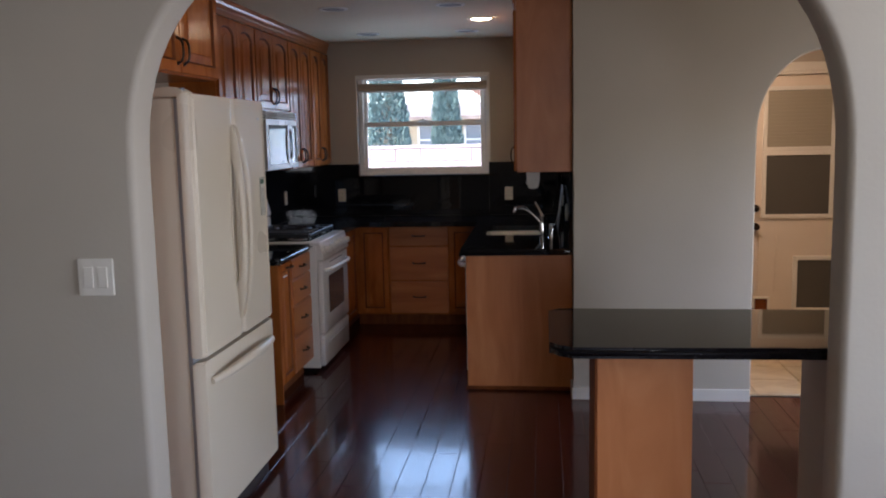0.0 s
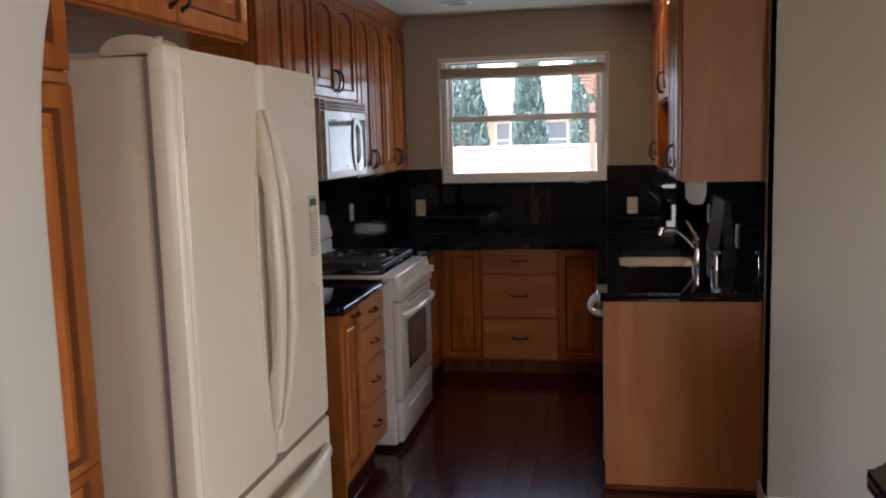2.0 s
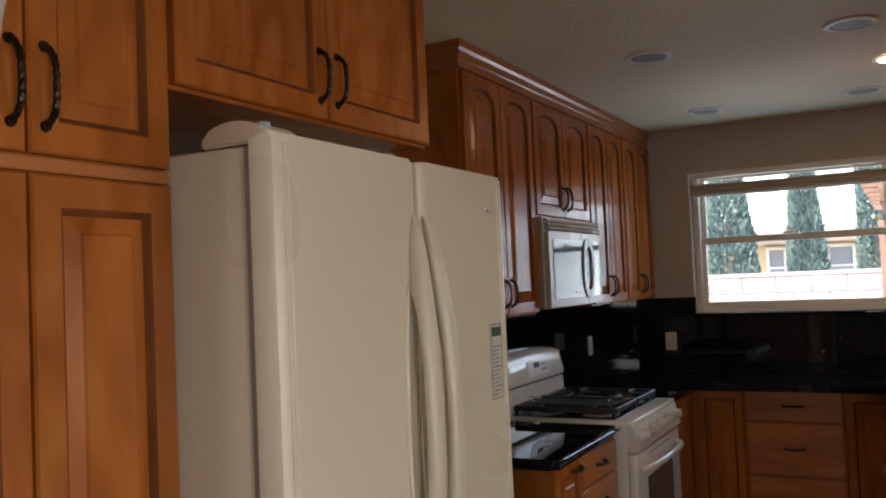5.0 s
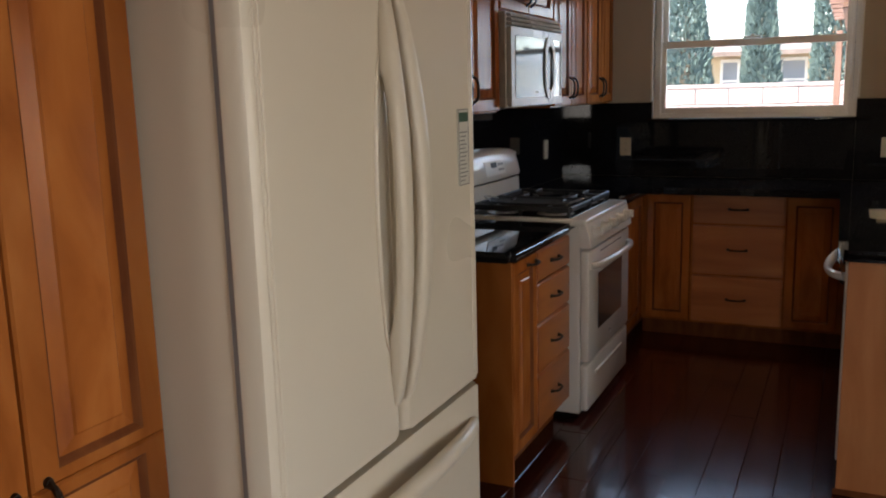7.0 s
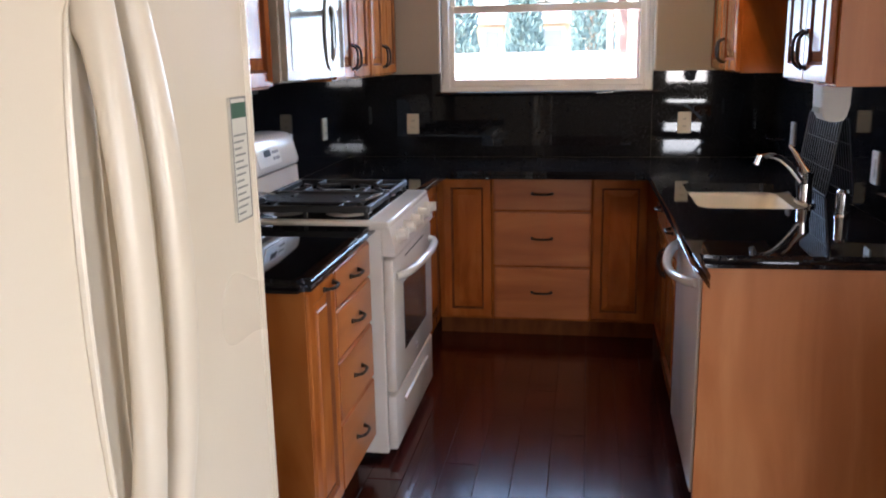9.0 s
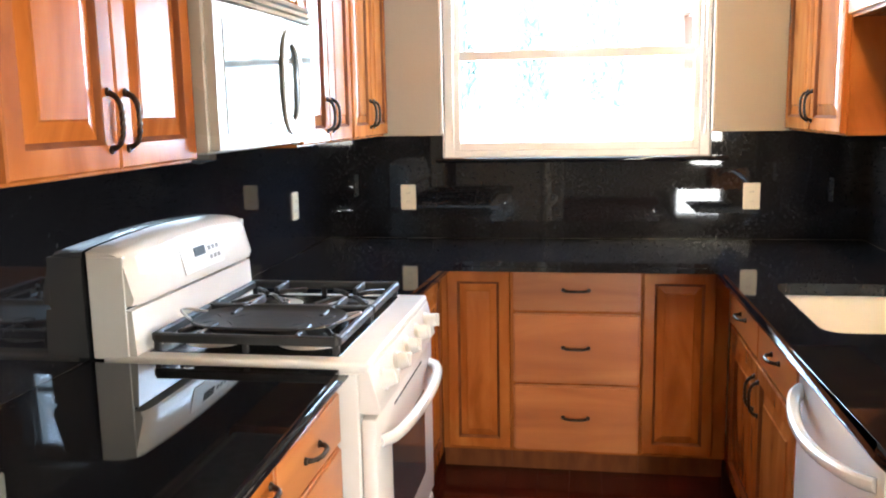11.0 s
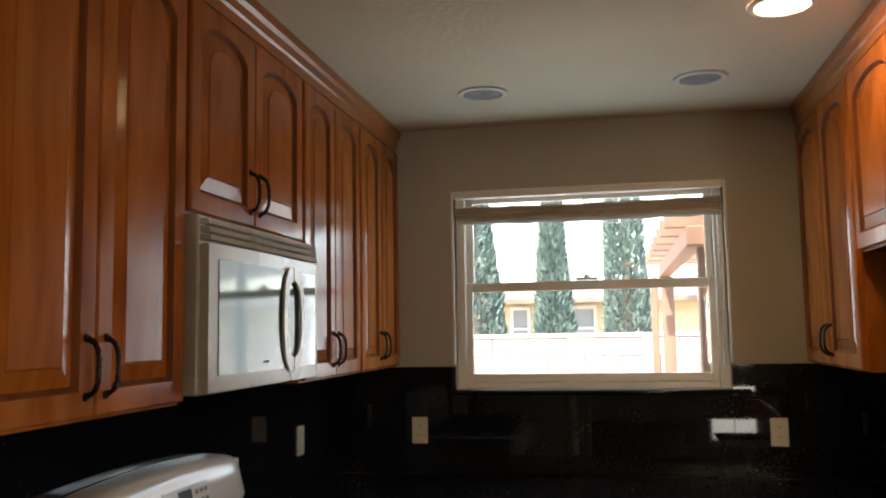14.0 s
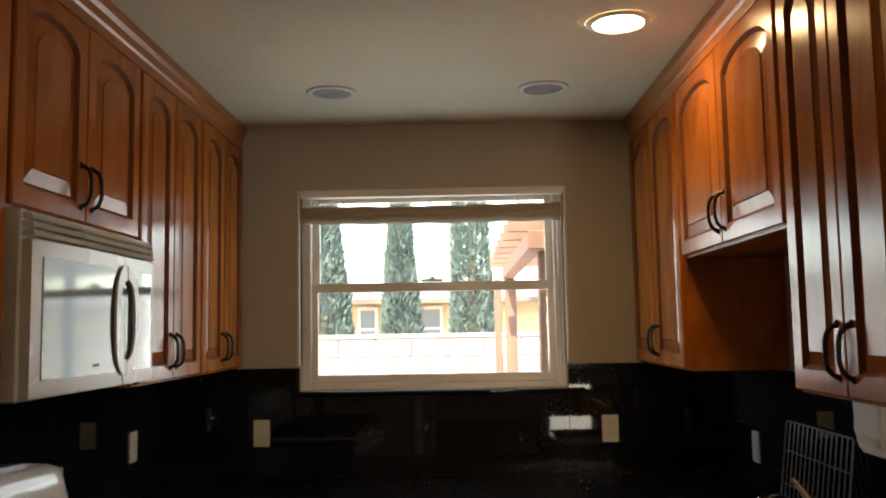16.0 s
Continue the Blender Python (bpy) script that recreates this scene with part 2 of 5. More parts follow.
def struct(name, bm, mats, label="", category="", smooth=False):
    return tagged(part(name, bm, mats, None, label, smooth), label, category, kind="structure")


def box(x0, x1, y0, y1, z0, z1, bevel=0.0, seg=2, bm=None):
    """A box, with its edges rounded; adds to bm if one is given."""
    own = bmesh.new()
    c = Vector(((x0 + x1) / 2, (y0 + y1) / 2, (z0 + z1) / 2))
    bmesh.ops.create_cube(own, size=1, matrix=Matrix.Translation(c) @ Matrix.Diagonal((abs(x1 - x0), abs(y1 - y0), abs(z1 - z0), 1)))
    if bevel:
        bmesh.ops.bevel(own, geom=own.edges[:], offset=bevel, segments=seg, affect="EDGES", profile=0.5)
    return join(bm, own)


def join(bm, own):
    if bm is None:
        return own
    me = bpy.data.meshes.new("tmp")
    own.to_mesh(me)
    own.free()
    bm.from_mesh(me)
    bpy.data.meshes.remove(me)
    return bm


def cyl(p0, p1, r0, r1=None, seg=20, bm=None, caps=True):
    """A cylinder or cone from p0 to p1."""
    own = bmesh.new()
    d = Vector(p1) - Vector(p0)
    m = Matrix.Translation((Vector(p0) + Vector(p1)) / 2) @ d.to_track_quat("Z", "Y").to_matrix().to_4x4()
    bmesh.ops.create_cone(own, cap_ends=caps, segments=seg, radius1=r0, radius2=r0 if r1 is None else r1, depth=d.length, matrix=m)
    return join(bm, own)


def tube(pts, radii, sides=8, bm=None, twist=0.0, squash=1.0):
    """A tube swept along points; radii: one number or one a point."""
    own = bmesh.new()
    pts = [Vector(p) for p in pts]
    rings, up = [], None
    for i, p in enumerate(pts):
        d = (pts[min(i + 1, len(pts) - 1)] - pts[max(i - 1, 0)]).normalized()
        if up is None:
            up = d.orthogonal().normalized()
        up = (up - d * up.dot(d)).normalized()
        side = d.cross(up)
        r = radii[i] if isinstance(radii, (list, tuple)) else radii
        ring = []
        for k in range(sides):
            a = 2 * math.pi * k / sides + twist * i
            ring.append(own.verts.new(p + up * math.cos(a) * r + side * math.sin(a) * r * squash))
        rings.append(ring)
    for a, b in zip(rings, rings[1:]):
        for k in range(sides):
            own.faces.new((a[k], a[(k + 1) % sides], b[(k + 1) % sides], b[k]))
    own.faces.new(rings[0])
    own.faces.new(rings[-1])
    return join(bm, own)


def prism(outline, place, depth):
    """A plate from a 2D outline; place(u, v, n) gives world points, n from 0 to depth."""
    bm = bmesh.new()
    a = [bm.verts.new(place(u, v, 0)) for u, v in outline]
    b = [bm.verts.new(place(u, v, depth)) for u, v in outline]
    bm.faces.new(a)
    bm.faces.new(b)
    for i in range(len(a)):
        j = (i + 1) % len(a)
        bm.faces.new((a[i], a[j], b[j], b[i]))
    return bm


def facing(axis, at, start, z0):
    """place(u, v, n): u along the run, v up, n out of a face. axis: '+x', '-x' or '-y'; at: the face's coordinate."""
    if axis == "+x":
        return lambda u, v, n: Vector((at + n, start + u, z0 + v))
    if axis == "-x":
        return lambda u, v, n: Vector((at - n, start + u, z0 + v))
    return lambda u, v, n: Vector((start + u, at - n, z0 + v))


def panel_loop(w, h, m, arch, inset, low=None, high=None):
    """Outline of a door's panel, m in from the edge and a further inset; arch: rise of its arched head; low, high: other rails."""
    a = m + inset
    foot = (m if low is None else low) + inset
    top = h - (m if high is None else high) - inset
    spring = top - arch
    pts = [(a, foot), (w - a, foot), (w - a, spring)]
    k = 14 if arch else 1
    for i in range(1, k):
        u = i / k
        x = (w - a) + (2 * a - w) * u
        pts.append((x, spring + arch * max(0.0, 1 - abs(2 * u - 1) ** 2.4) ** 0.75))
    pts.append((a, spring))
    return pts


def cabinet_door(parent, place, w, h, arch=0.0, margin=0.049, name="door", flat=False, low=None, high=None):
    """A raised-panel door (or a slab drawer front) as a part, with its panel and groove."""
    t = 0.02
    bm = bmesh.new()
    if flat:
        own = prism([(0, 0), (w, 0), (w, h), (0, h)], place, t)
        bmesh.ops.bevel(own, geom=[e for e in own.edges], offset=0.006, segments=3, affect="EDGES")
        return part(name, own, WOODX, parent, smooth=True)
    inner = panel_loop(w, h, margin, arch, 0, low, high)
    s = inner[2][1]
    outer = [(0, 0), (w, 0), (w, s)] + [(x, h) for x, _ in inner[3:-1]] + [(0, s)]
    idx = {}

    def v(p, n):
        key = (round(p[0], 5), round(p[1], 5), round(n, 5))
        if key not in idx:
            idx[key] = bm.verts.new(place(p[0], p[1], n))
        return idx[key]

    def face(ps, mi=0):
        vs = []
        for q in ps:
            x = v(*q)
            if x not in vs:
                vs.append(x)
        if len(vs) > 2:
            try:
                bm.faces.new(vs).material_index = mi
            except ValueError:
                pass

    def ring(a, na, b, nb, mi):
        for i in range(len(a)):
            j = (i + 1) % len(a)
            face([(a[i], na), (a[j], na), (b[j], nb), (b[i], nb)], mi)

    e = 0.004
    mid = [(min(max(x, e), w - e), min(max(y, e), h - e)) for x, y in outer]
    # frame with eased outer edges; corners at the head filled as triangles
    n_in = len(inner)
    for i in range(n_in):
        j = (i + 1) % n_in
        if i == 2:
            face([(inner[2], t), (mid[2], t), ((w - e, h - e), t)])
            face([(inner[2], t), ((w - e, h - e), t), (mid[3] if n_in > 4 else (e, h - e), t), (inner[3] if n_in > 4 else inner[3], t)])
        elif j == n_in - 1 and n_in > 4:
            face([(inner[i], t), (mid[i], t), ((e, h - e), t), (inner[j], t)])
            face([(inner[j], t), ((e, h - e), t), (mid[j], t)])
        else:
            if n_in == 4 and i == 3:
                face([(inner[3], t), ((e, h - e), t), (mid[3], t), (mid[0], t), (inner[0], t)])
            else:
                face([(inner[i], t), (inner[j], t), (mid[j], t), (mid[i], t)])
    rim = [(0, 0), (w, 0), (w, h), (0, h)]
    rim_e = [(e, e), (w - e, e), (w - e, h - e), (e, h - e)]
    ring(rim, 0, rim, t - e, 0)
    ring(rim, t - e, rim_e, t, 0)
    bevel1 = panel_loop(w, h, margin, arch, 0.004, low, high)
    floor_ = panel_loop(w, h, margin, arch, 0.011, low, high)
    ring(inner, t, bevel1, t - 0.003, 1)
    ring(bevel1, t - 0.003, floor_, t - 0.011, 1)
    door = part(name, bm, [WOOD, GLAZE], parent)
    pb = bmesh.new()
    field0 = panel_loop(w, h, margin, arch, 0.0105, low, high)
    field1 = panel_loop(w, h, margin, arch, min(0.046, 0.135 * w), low, high)
    field2 = panel_loop(w, h, margin, arch, min(0.046, 0.135 * w) + 0.004, low, high)
    la, lb, lc = ([pb.verts.new(place(x, y, n)) for x, y in lp] for lp, n in ((field0, t - 0.0112), (field1, t - 0.0045), (field2, t - 0.001)))
    for p, q, mi in ((la, lb, 0), (lb, lc, 0)):
        for i in range(len(p)):
            j = (i + 1) % len(p)
            pb.faces.new((p[i], p[j], q[j], q[i])).material_index = mi
    pb.faces.new(lc)
    part("raised_panel", pb, [WOOD, GLAZE], door)
    return door


def pull(parent, place, u, v, length=0.11, upright=True):
    """An arched bronze pull with a rope-twist middle, on two round feet."""
    n0 = 0.02
    pts, radii = [], []
    for i in range(17):
        a = i / 16
        s = (a - 0.5) * length
        out = n0 + 0.028 * max(0.0, 1 - abs(2 * a - 1) ** 3.2) ** 0.6
        pts.append(place(u, v + s, out) if upright else place(u + s, v, out))
        radii.append(0.0075 if i in (0, 16) else 0.0050 + 0.0012 * (0.5 + 0.5 * math.cos(i * 2.6)))
    bm = tube(pts, radii, 6, twist=0.5)
    for e in (pts[0], pts[-1]):
        d = place(0, 0, 1) - place(0, 0, 0)
        cyl(e - d * 0.002, e + d * 0.006, 0.0095, 0.0075, 10, bm)
    return part("handle", bm, BRONZE, parent, "dark bronze arched pull", True)


def plate(name, place, u, v, w, h, mat, label, kinds, group):
    """A wall plate with outlets or rockers. kinds: one of 'outlet', 'rocker', for each gang."""
    c = place(u, v, 0)
    ob = thing(name, c, label, "outlet" if kinds[0] == "outlet" else "switch", group)
    own = prism([(u - w / 2, v - h / 2), (u + w / 2, v - h / 2), (u + w / 2, v + h / 2), (u - w / 2, v + h / 2)], place, 0.007)
    bmesh.ops.bevel(own, geom=own.edges[:], offset=0.003, segments=2, affect="EDGES")
    part("plate", own, mat, ob)
    for i, k in enumerate(kinds):
        cu = u + (i - (len(kinds) - 1) / 2) * 0.046
        if k == "outlet":
            for dv in (-0.02, 0.02):
                part("socket", prism([(cu + 0.015 * math.cos(a), v + dv + 0.0135 * math.sin(a)) for a in np.linspace(0, 2 * math.pi, 12, endpoint=False)],
                                     lambda p, q, n: place(p, q, n + 0.007), 0.0015), mat, ob)
                for du in (-0.006, 0.006):
                    part("slot", prism([(cu + du - 0.001, v + dv - 0.004), (cu + du + 0.001, v + dv - 0.004), (cu + du + 0.001, v + dv + 0.004), (cu + du - 0.001, v + dv + 0.004)],
                                       lambda p, q, n: place(p, q, n + 0.0086), 0.0005), SLOT, ob)
        else:
            o2 = prism([(cu - 0.016, v - 0.033), (cu + 0.016, v - 0.033), (cu + 0.016, v + 0.033), (cu - 0.016, v + 0.033)], lambda p, q, n: place(p, q, n + 0.0065), 0.004)
            bmesh.ops.bevel(o2, geom=o2.edges[:], offset=0.0015, segments=1, affect="EDGES")
            part("rocker", o2, mat, ob)
    return ob


# ---- structure ----
CEIL_Z, YB, XL, XR = 2.485, 8.40, -2.15, 0.28
WX0, WX1, WZ0, WZ1 = -1.575, -0.385, 1.285, 2.175


def wall_with_hole(axis, a, b, u0, u1, z0, z1, hu0, hu1, hz0, hz1):
    """A wall between a and b (its thickness) with a rectangular opening. axis: the way its thickness runs."""
    bm = bmesh.new()
    for p in ((u0, hu0, z0, z1), (hu1, u1, z0, z1), (hu0, hu1, z0, hz0), (hu0, hu1, hz1, z1)):
        if axis == "y":
            box(p[0], p[1], a, b, p[2], p[3], bm=bm)
        else:
            box(a, b, p[0], p[1], p[2], p[3], bm=bm)
    return bm


def arch_wall(y0, y1, x0, x1, z1, ax0, ax1, spring, rise, power, r=0.022):
    """A wall across y with an arched opening down to the floor, its edges rounded like hand-troweled plaster."""
    bm = bmesh.new()
    c, half = (ax0 + ax1) / 2, (ax1 - ax0) / 2
    n = 40
    curve = [(ax0, 0.0, -1, 0), (ax0, spring * 0.5, -1, 0), (ax0, spring, -1, 0)]
    for i in range(1, n):
        a = math.pi * (1 - i / n)
        cx = math.copysign(abs(math.cos(a)) ** (2 / power), math.cos(a))
        sz = abs(math.sin(a)) ** (2 / power)
        nx, nz = math.copysign(abs(cx) ** (power - 1), cx) / half, sz ** (power - 1) / rise
        k = math.hypot(nx, nz)
        curve.append((c + half * cx, spring + rise * sz, nx / k, nz / k))
    curve += [(ax1, spring, 1, 0), (ax1, spring * 0.5, 1, 0), (ax1, 0.0, 1, 0)]
    prof = [(r, y0)] + [(r - r * math.sin(t), y0 + r - r * math.cos(t)) for t in (0.5, 1.05)] + [(0, y0 + r), (0, y1 - r)] + \
        [(r - r * math.sin(t), y1 - r + r * math.cos(t)) for t in (1.05, 0.5)] + [(r, y1)]
    rows = [[bm.verts.new((x + nx * o, y, z + (nz * o if z > 0 else 0))) for o, y in prof] for x, z, nx, nz in curve]
    for a, b in zip(rows, rows[1:]):
        for k in range(len(prof) - 1):
            bm.faces.new((a[k], a[k + 1], b[k + 1], b[k]))
    for k in (0, -1):
        y = prof[k][1]
        edge = [row[k] for row in rows]
        tops = []
        for (x, z, nx, nz), vert in zip(curve, edge):
            if z <= spring:
                q = (x0 if nx < 0 else x1, y, z)
            else:
                q = (min(max(vert.co.x, x0), x1), y, z1)
            tops.append(bm.verts.new(q))
        cl, cr = bm.verts.new((x0, y, z1)), bm.verts.new((x1, y, z1))
        for i in range(len(edge) - 1):
            za, zb = curve[i][1], curve[i + 1][1]
            if za == spring and zb > spring:
                bm.faces.new((edge[i], tops[i], cl, tops[i + 1], edge[i + 1]))
            elif zb == spring and za > spring:
                bm.faces.new((edge[i], tops[i], cr, tops[i + 1], edge[i + 1]))
            else:
                bm.faces.new((edge[i], tops[i], tops[i + 1], edge[i + 1]))
    return bm


struct("wall_north", wall_with_hole("y", YB, 8.55, -2.30, 0.42, 0, CEIL_Z, WX0, WX1, WZ0, WZ1), PAINT, "greige painted kitchen wall with a window opening", "wall")
struct("wall_west", box(-2.30, XL, 3.27, YB, 0, CEIL_Z), PAINT, "greige painted wall behind the range", "wall")
struct("wall_east", box(XR, 0.42, 5.93, YB, 0, CEIL_Z), PAINT, "greige painted wall behind the sink", "wall")
struct("wall_nook", arch_wall(5.81, 5.93, XR, 2.60, CEIL_Z, 1.33, 2.17, 1.58, 0.50, 2.1, 0.012), PAINT, "greige wall with an arched doorway to the laundry", "wall", True)
struct("wall_arch", arch_wall(3.13, 3.27, -3.20, 2.60, CEIL_Z, -1.146, 0.942, 1.50, 0.80, 2.6), PAINT, "greige plaster wall with a wide arched opening", "wall", True)
struct("wall_nook_east", wall_with_hole("x", 2.60, 2.74, 3.13, 7.80, 0, CEIL_Z, 4.4, 5.7, 0.15, 1.80), PAINT, "greige nook wall with a window opening", "wall")
struct("wall_front_east", wall_with_hole("x", 2.60, 2.74, -2.5, 3.13, 0, CEIL_Z, 1.3, 2.9, 0.85, 2.15), PAINT, "greige front room wall with a window opening", "wall")
struct("wall_front_west", box(-3.34, -3.20, -2.5, 3.27, 0, CEIL_Z), PAINT, "plain greige front room wall", "wall")
struct("wall_front_south", wall_with_hole("y", -2.64, -2.5, -3.34, 2.74, 0, CEIL_Z, 0.62, 1.32, 0.93, 2.12), PAINT, "greige front room wall with a window opening", "wall")
struct("wall_laundry", wall_with_hole("y", 7.64, 7.80, 0.42, 2.60, 0, CEIL_Z, 1.72, 2.56, 0.005, 2.07), PAINT, "cream wall round the laundry door", "wall")
struct("ceiling", box(-2.30, 2.74, 3.20, 8.55, CEIL_Z, CEIL_Z + 0.15), CEIL, "cream textured ceiling", "ceiling")
# runs on past the south wall: an unseen eave added to keep sun out
struct("ceiling_front_eave", box(-3.34, 2.74, -4.3, 3.20, CEIL_Z, CEIL_Z + 0.15), CEIL, "cream textured front room ceiling with an added sun-blocking eave", "ceiling")
floor = struct("floor", box(-3.34, 2.74, -2.64, 8.55, -0.10, -0.012), SUBFLOOR, "dark cherry wood plank floor with a gloss finish", "floor")

bm = box(XR - 0.013, 1.325, 5.795, 5.809, 0, 0.075, 0.003)
box(XR - 0.014, XR - 0.001, 5.81, 5.985, 0, 0.075, 0.003, bm=bm)
struct("baseboard", bm, TRIM, "white painted baseboard", "baseboard")

# ---- kitchen window ----
win = thing("window_1", (-0.98, 8.47, WZ0), "white vinyl single-hung window with a raised fabric shade", "window", kind="structure")
fr = bmesh.new()
for p in ((WX0, WX0 + 0.045, WZ0, WZ1), (WX1 - 0.045, WX1, WZ0, WZ1), (WX0 + 0.045, WX1 - 0.045, WZ0, WZ0 + 0.03), (WX0 + 0.045, WX1 - 0.045, WZ1 - 0.016, WZ1)):
    box(p[0], p[1], 8.425, 8.52, p[2], p[3], 0.004, 1, fr)
part("window_frame", fr, VINYL, win, smooth=True)


def sash(x0, x1, y, z0, z1, t, top, bottom, name):
    b = bmesh.new()
    for p in ((x0, x0 + t, z0, z1), (x1 - t, x1, z0, z1), (x0 + t, x1 - t, z0, z0 + bottom), (x0 + t, x1 - t, z1 - top, z1)):
        box(p[0], p[1], y - 0.014, y + 0.014, p[2], p[3], 0.003, 1, b)
    s = part(name, b, VINYL, win, smooth=True)
    g = box(x0 + t - 0.004, x1 - t + 0.004, y - 0.002, y + 0.002, z0 + bottom - 0.004, z1 - top + 0.004)
    pane = part("pane", g, GLASS, s)
    pane.visible_shadow = False
    return s


sash(WX0 + 0.045, WX1 - 0.045, 8.495, 1.735, WZ1 - 0.016, 0.03, 0.02, 0.03, "upper_sash")
low = sash(WX0 + 0.042, WX1 - 0.042, 8.455, WZ0 + 0.03, 1.765, 0.03, 0.042, 0.035, "lower_sash")
lock = box(-1.03, -0.93, 8.415, 8.442, 1.765, 1.778, 0.004)
cyl((-0.98, 8.428, 1.776), (-0.98, 8.428, 1.79), 0.016, 0.012, 14, lock)
part("sash_lock", lock, VINYL, win, smooth=True)
# thin paint return round the opening
b = bmesh.new()
for p in ((WX0 - 0.014, WX0, WZ0 + 0.11, WZ1 + 0.012), (WX1, WX1 + 0.014, WZ0 + 0.11, WZ1 + 0.012), (WX0, WX1, WZ1, WZ1 + 0.012)):
    box(p[0], p[1], 8.392, 8.43, p[2], p[3], 0.003, 1, b)
part("trim", b, TRIM, win)

shade = thing("roman_shade", (-0.98, 8.40, 2.175), "beige fabric shade pulled up under its head rail", "blind")
part("head_rail", box(WX0 + 0.002, WX1 - 0.002, 8.372, 8.42, 2.150, 2.173, 0.004), TRIM, shade)
b = bmesh.new()
for k in range(5):
    z = 2.046 + 0.013 * k
    pts = []
    for i in range(33):
        x = WX0 + 0.012 + (WX1 - WX0 - 0.024) * i / 32
        pts.append((x, 8.392 + 0.006 * (k % 2), z - 0.006 * math.sin(math.pi * i / 32) + 0.002 * math.sin(i * 1.3 + k)))
    tube(pts, 0.011, 6, b, squash=1.6)
part("folds", b, FABRIC, shade, smooth=True)
for x in (WX0 + 0.2, -0.98, WX1 - 0.2):
    part("cord", tube([(x, 8.40, 2.151), (x, 8.395, 2.10)], 0.003, 6), TRIM, shade)
cord = thing("blind_cord", (WX1 - 0.02, 8.385, 1.4), "thin grey pull cord hanging beside the window", "cord")
part("line", tube([(WX1 - 0.03, 8.385, 2.14), (WX1 - 0.028, 8.387, 1.8), (WX1 - 0.024, 8.385, 1.43)], 0.0022, 5), STEEL, cord)
part("tassel", cyl((WX1 - 0.024, 8.385, 1.43), (WX1 - 0.024, 8.385, 1.385), 0.004, 0.007, 10), TRIM, cord)


# ---- ceiling fittings ----
def can_light(x, y, lit):
    z = CEIL_Z
    ob = thing("recessed_light", (x, y, z), "lit recessed ceiling light with a white trim ring" if lit else "unlit round recessed ceiling light with a grey centre", "ceiling light", "recessed ceiling lights")
    b = bmesh.new()
    ro, ri, n = 0.100, 0.076, 36
    prof = [(ro, z - 0.001), (ro - 0.004, z - 0.007), (ri + 0.004, z - 0.009), (ri, z - 0.004), (ri - 0.006, z - 0.0012)]
    rings = [[b.verts.new((x + r * math.cos(2 * math.pi * k / n), y + r * math.sin(2 * math.pi * k / n), h)) for k in range(n)] for r, h in prof]
    for p, q in zip(rings, rings[1:]):
        for k in range(n):
            b.faces.new((p[k], p[(k + 1) % n], q[(k + 1) % n], q[k]))
    part("trim_ring", b, TRIM, ob, smooth=True)
    part("lens" if lit else "grille", cyl((x, y, z - 0.004), (x, y, z - 0.001), ri, ri, 36), BULB if lit else GREY, ob)


for x, y, lit in ((-1.345, 7.84, False), (-0.515, 7.84, False), (-0.35, 7.13, True), (-1.29, 6.40, False), (-0.50, 6.40, False)):
    can_light(x, y, lit)
spot = new("recessed_lamp", bpy.data.lights.new("recessed_lamp", "AREA"))
spot.data.shape, spot.data.size, spot.data.energy, spot.data.color = "DISK", 0.14, LAMP_W, (1.0, 0.64, 0.30)
spot.matrix_world = look((-0.35, 7.13, CEIL_Z - 0.012), (-0.35, 7.13, 0))


# ---- cabinets ----
DZ0, DZ1 = 1.39, 2.385


def wall_cabinet(name, side, face, y0, y1, z0, z1, doors, arch, label, group="upper cabinets", pulls=True, low_pull=True, back=None):
    """A cabinet on the west ('+x') or east ('-x') wall: body, doors, pulls. face: the body's front."""
    back = (XL if side == "+x" else XR) if back is None else back
    ob = thing(name, ((back + face) / 2, (y0 + y1) / 2, z0), label, "cabinet", group)
    part("body", box(min(back, face), max(back, face), y0, y1, z0, z1, 0.002, 1), WOOD, ob)
    gap = 0.004
    w = (y1 - y0 - gap * (doors + 1) - 0.012) / doors
    for i in range(doors):
        s = y0 + 0.006 + gap + i * (w + gap)
        pl = facing(side, face, s, z0 + 0.008)
        d = cabinet_door(ob, pl, w, z1 - z0 - 0.016, arch)
        if pulls:
            u = (w - 0.03 if i == 0 else 0.03) if doors == 2 else w - 0.035
            pull(d, pl, u, 0.094 if low_pull else z1 - z0 - 0.13)
    return ob


FL = -1.855
wall_cabinet("upper_cabinet", "+x", FL, 5.68, 6.383, DZ0, DZ1, 2, 0.046, "honey maple upper cabinet with two arched raised-panel doors")
wall_cabinet("upper_cabinet", "+x", FL, 6.385, 7.148, 1.835, DZ1, 2, 0.046, "short maple cabinet above the microwave, arched doors")
wall_cabinet("upper_cabinet", "+x", FL, 7.15, 7.783, DZ0, DZ1, 2, 0.046, "honey maple upper cabinet with two arched raised-panel doors")
wall_cabinet("upper_cabinet", "+x", FL, 7.785, 8.398, DZ0, DZ1, 2, 0.046, "maple upper cabinet in the corner by the window")
FR = -0.06
tall = wall_cabinet("upper_cabinet", "-x", FR, 6.02, 6.588, DZ0, DZ1, 2, 0.046, "maple upper cabinet beside the sink, two tall doors")
part("end_panel", box(FR, XR - 0.002, 6.002, 6.018, DZ0, CEIL_Z - 0.003, 0.001, 1), PANEL, tall)
wall_cabinet("upper_cabinet", "-x", FR, 6.59, 7.558, 1.78, DZ1, 2, 0.046, "short maple cabinet above the sink, arched doors")
wall_cabinet("upper_cabinet", "-x", FR, 7.56, 8.398, DZ0, DZ1, 2, 0.046, "maple upper cabinet in the corner by the window")


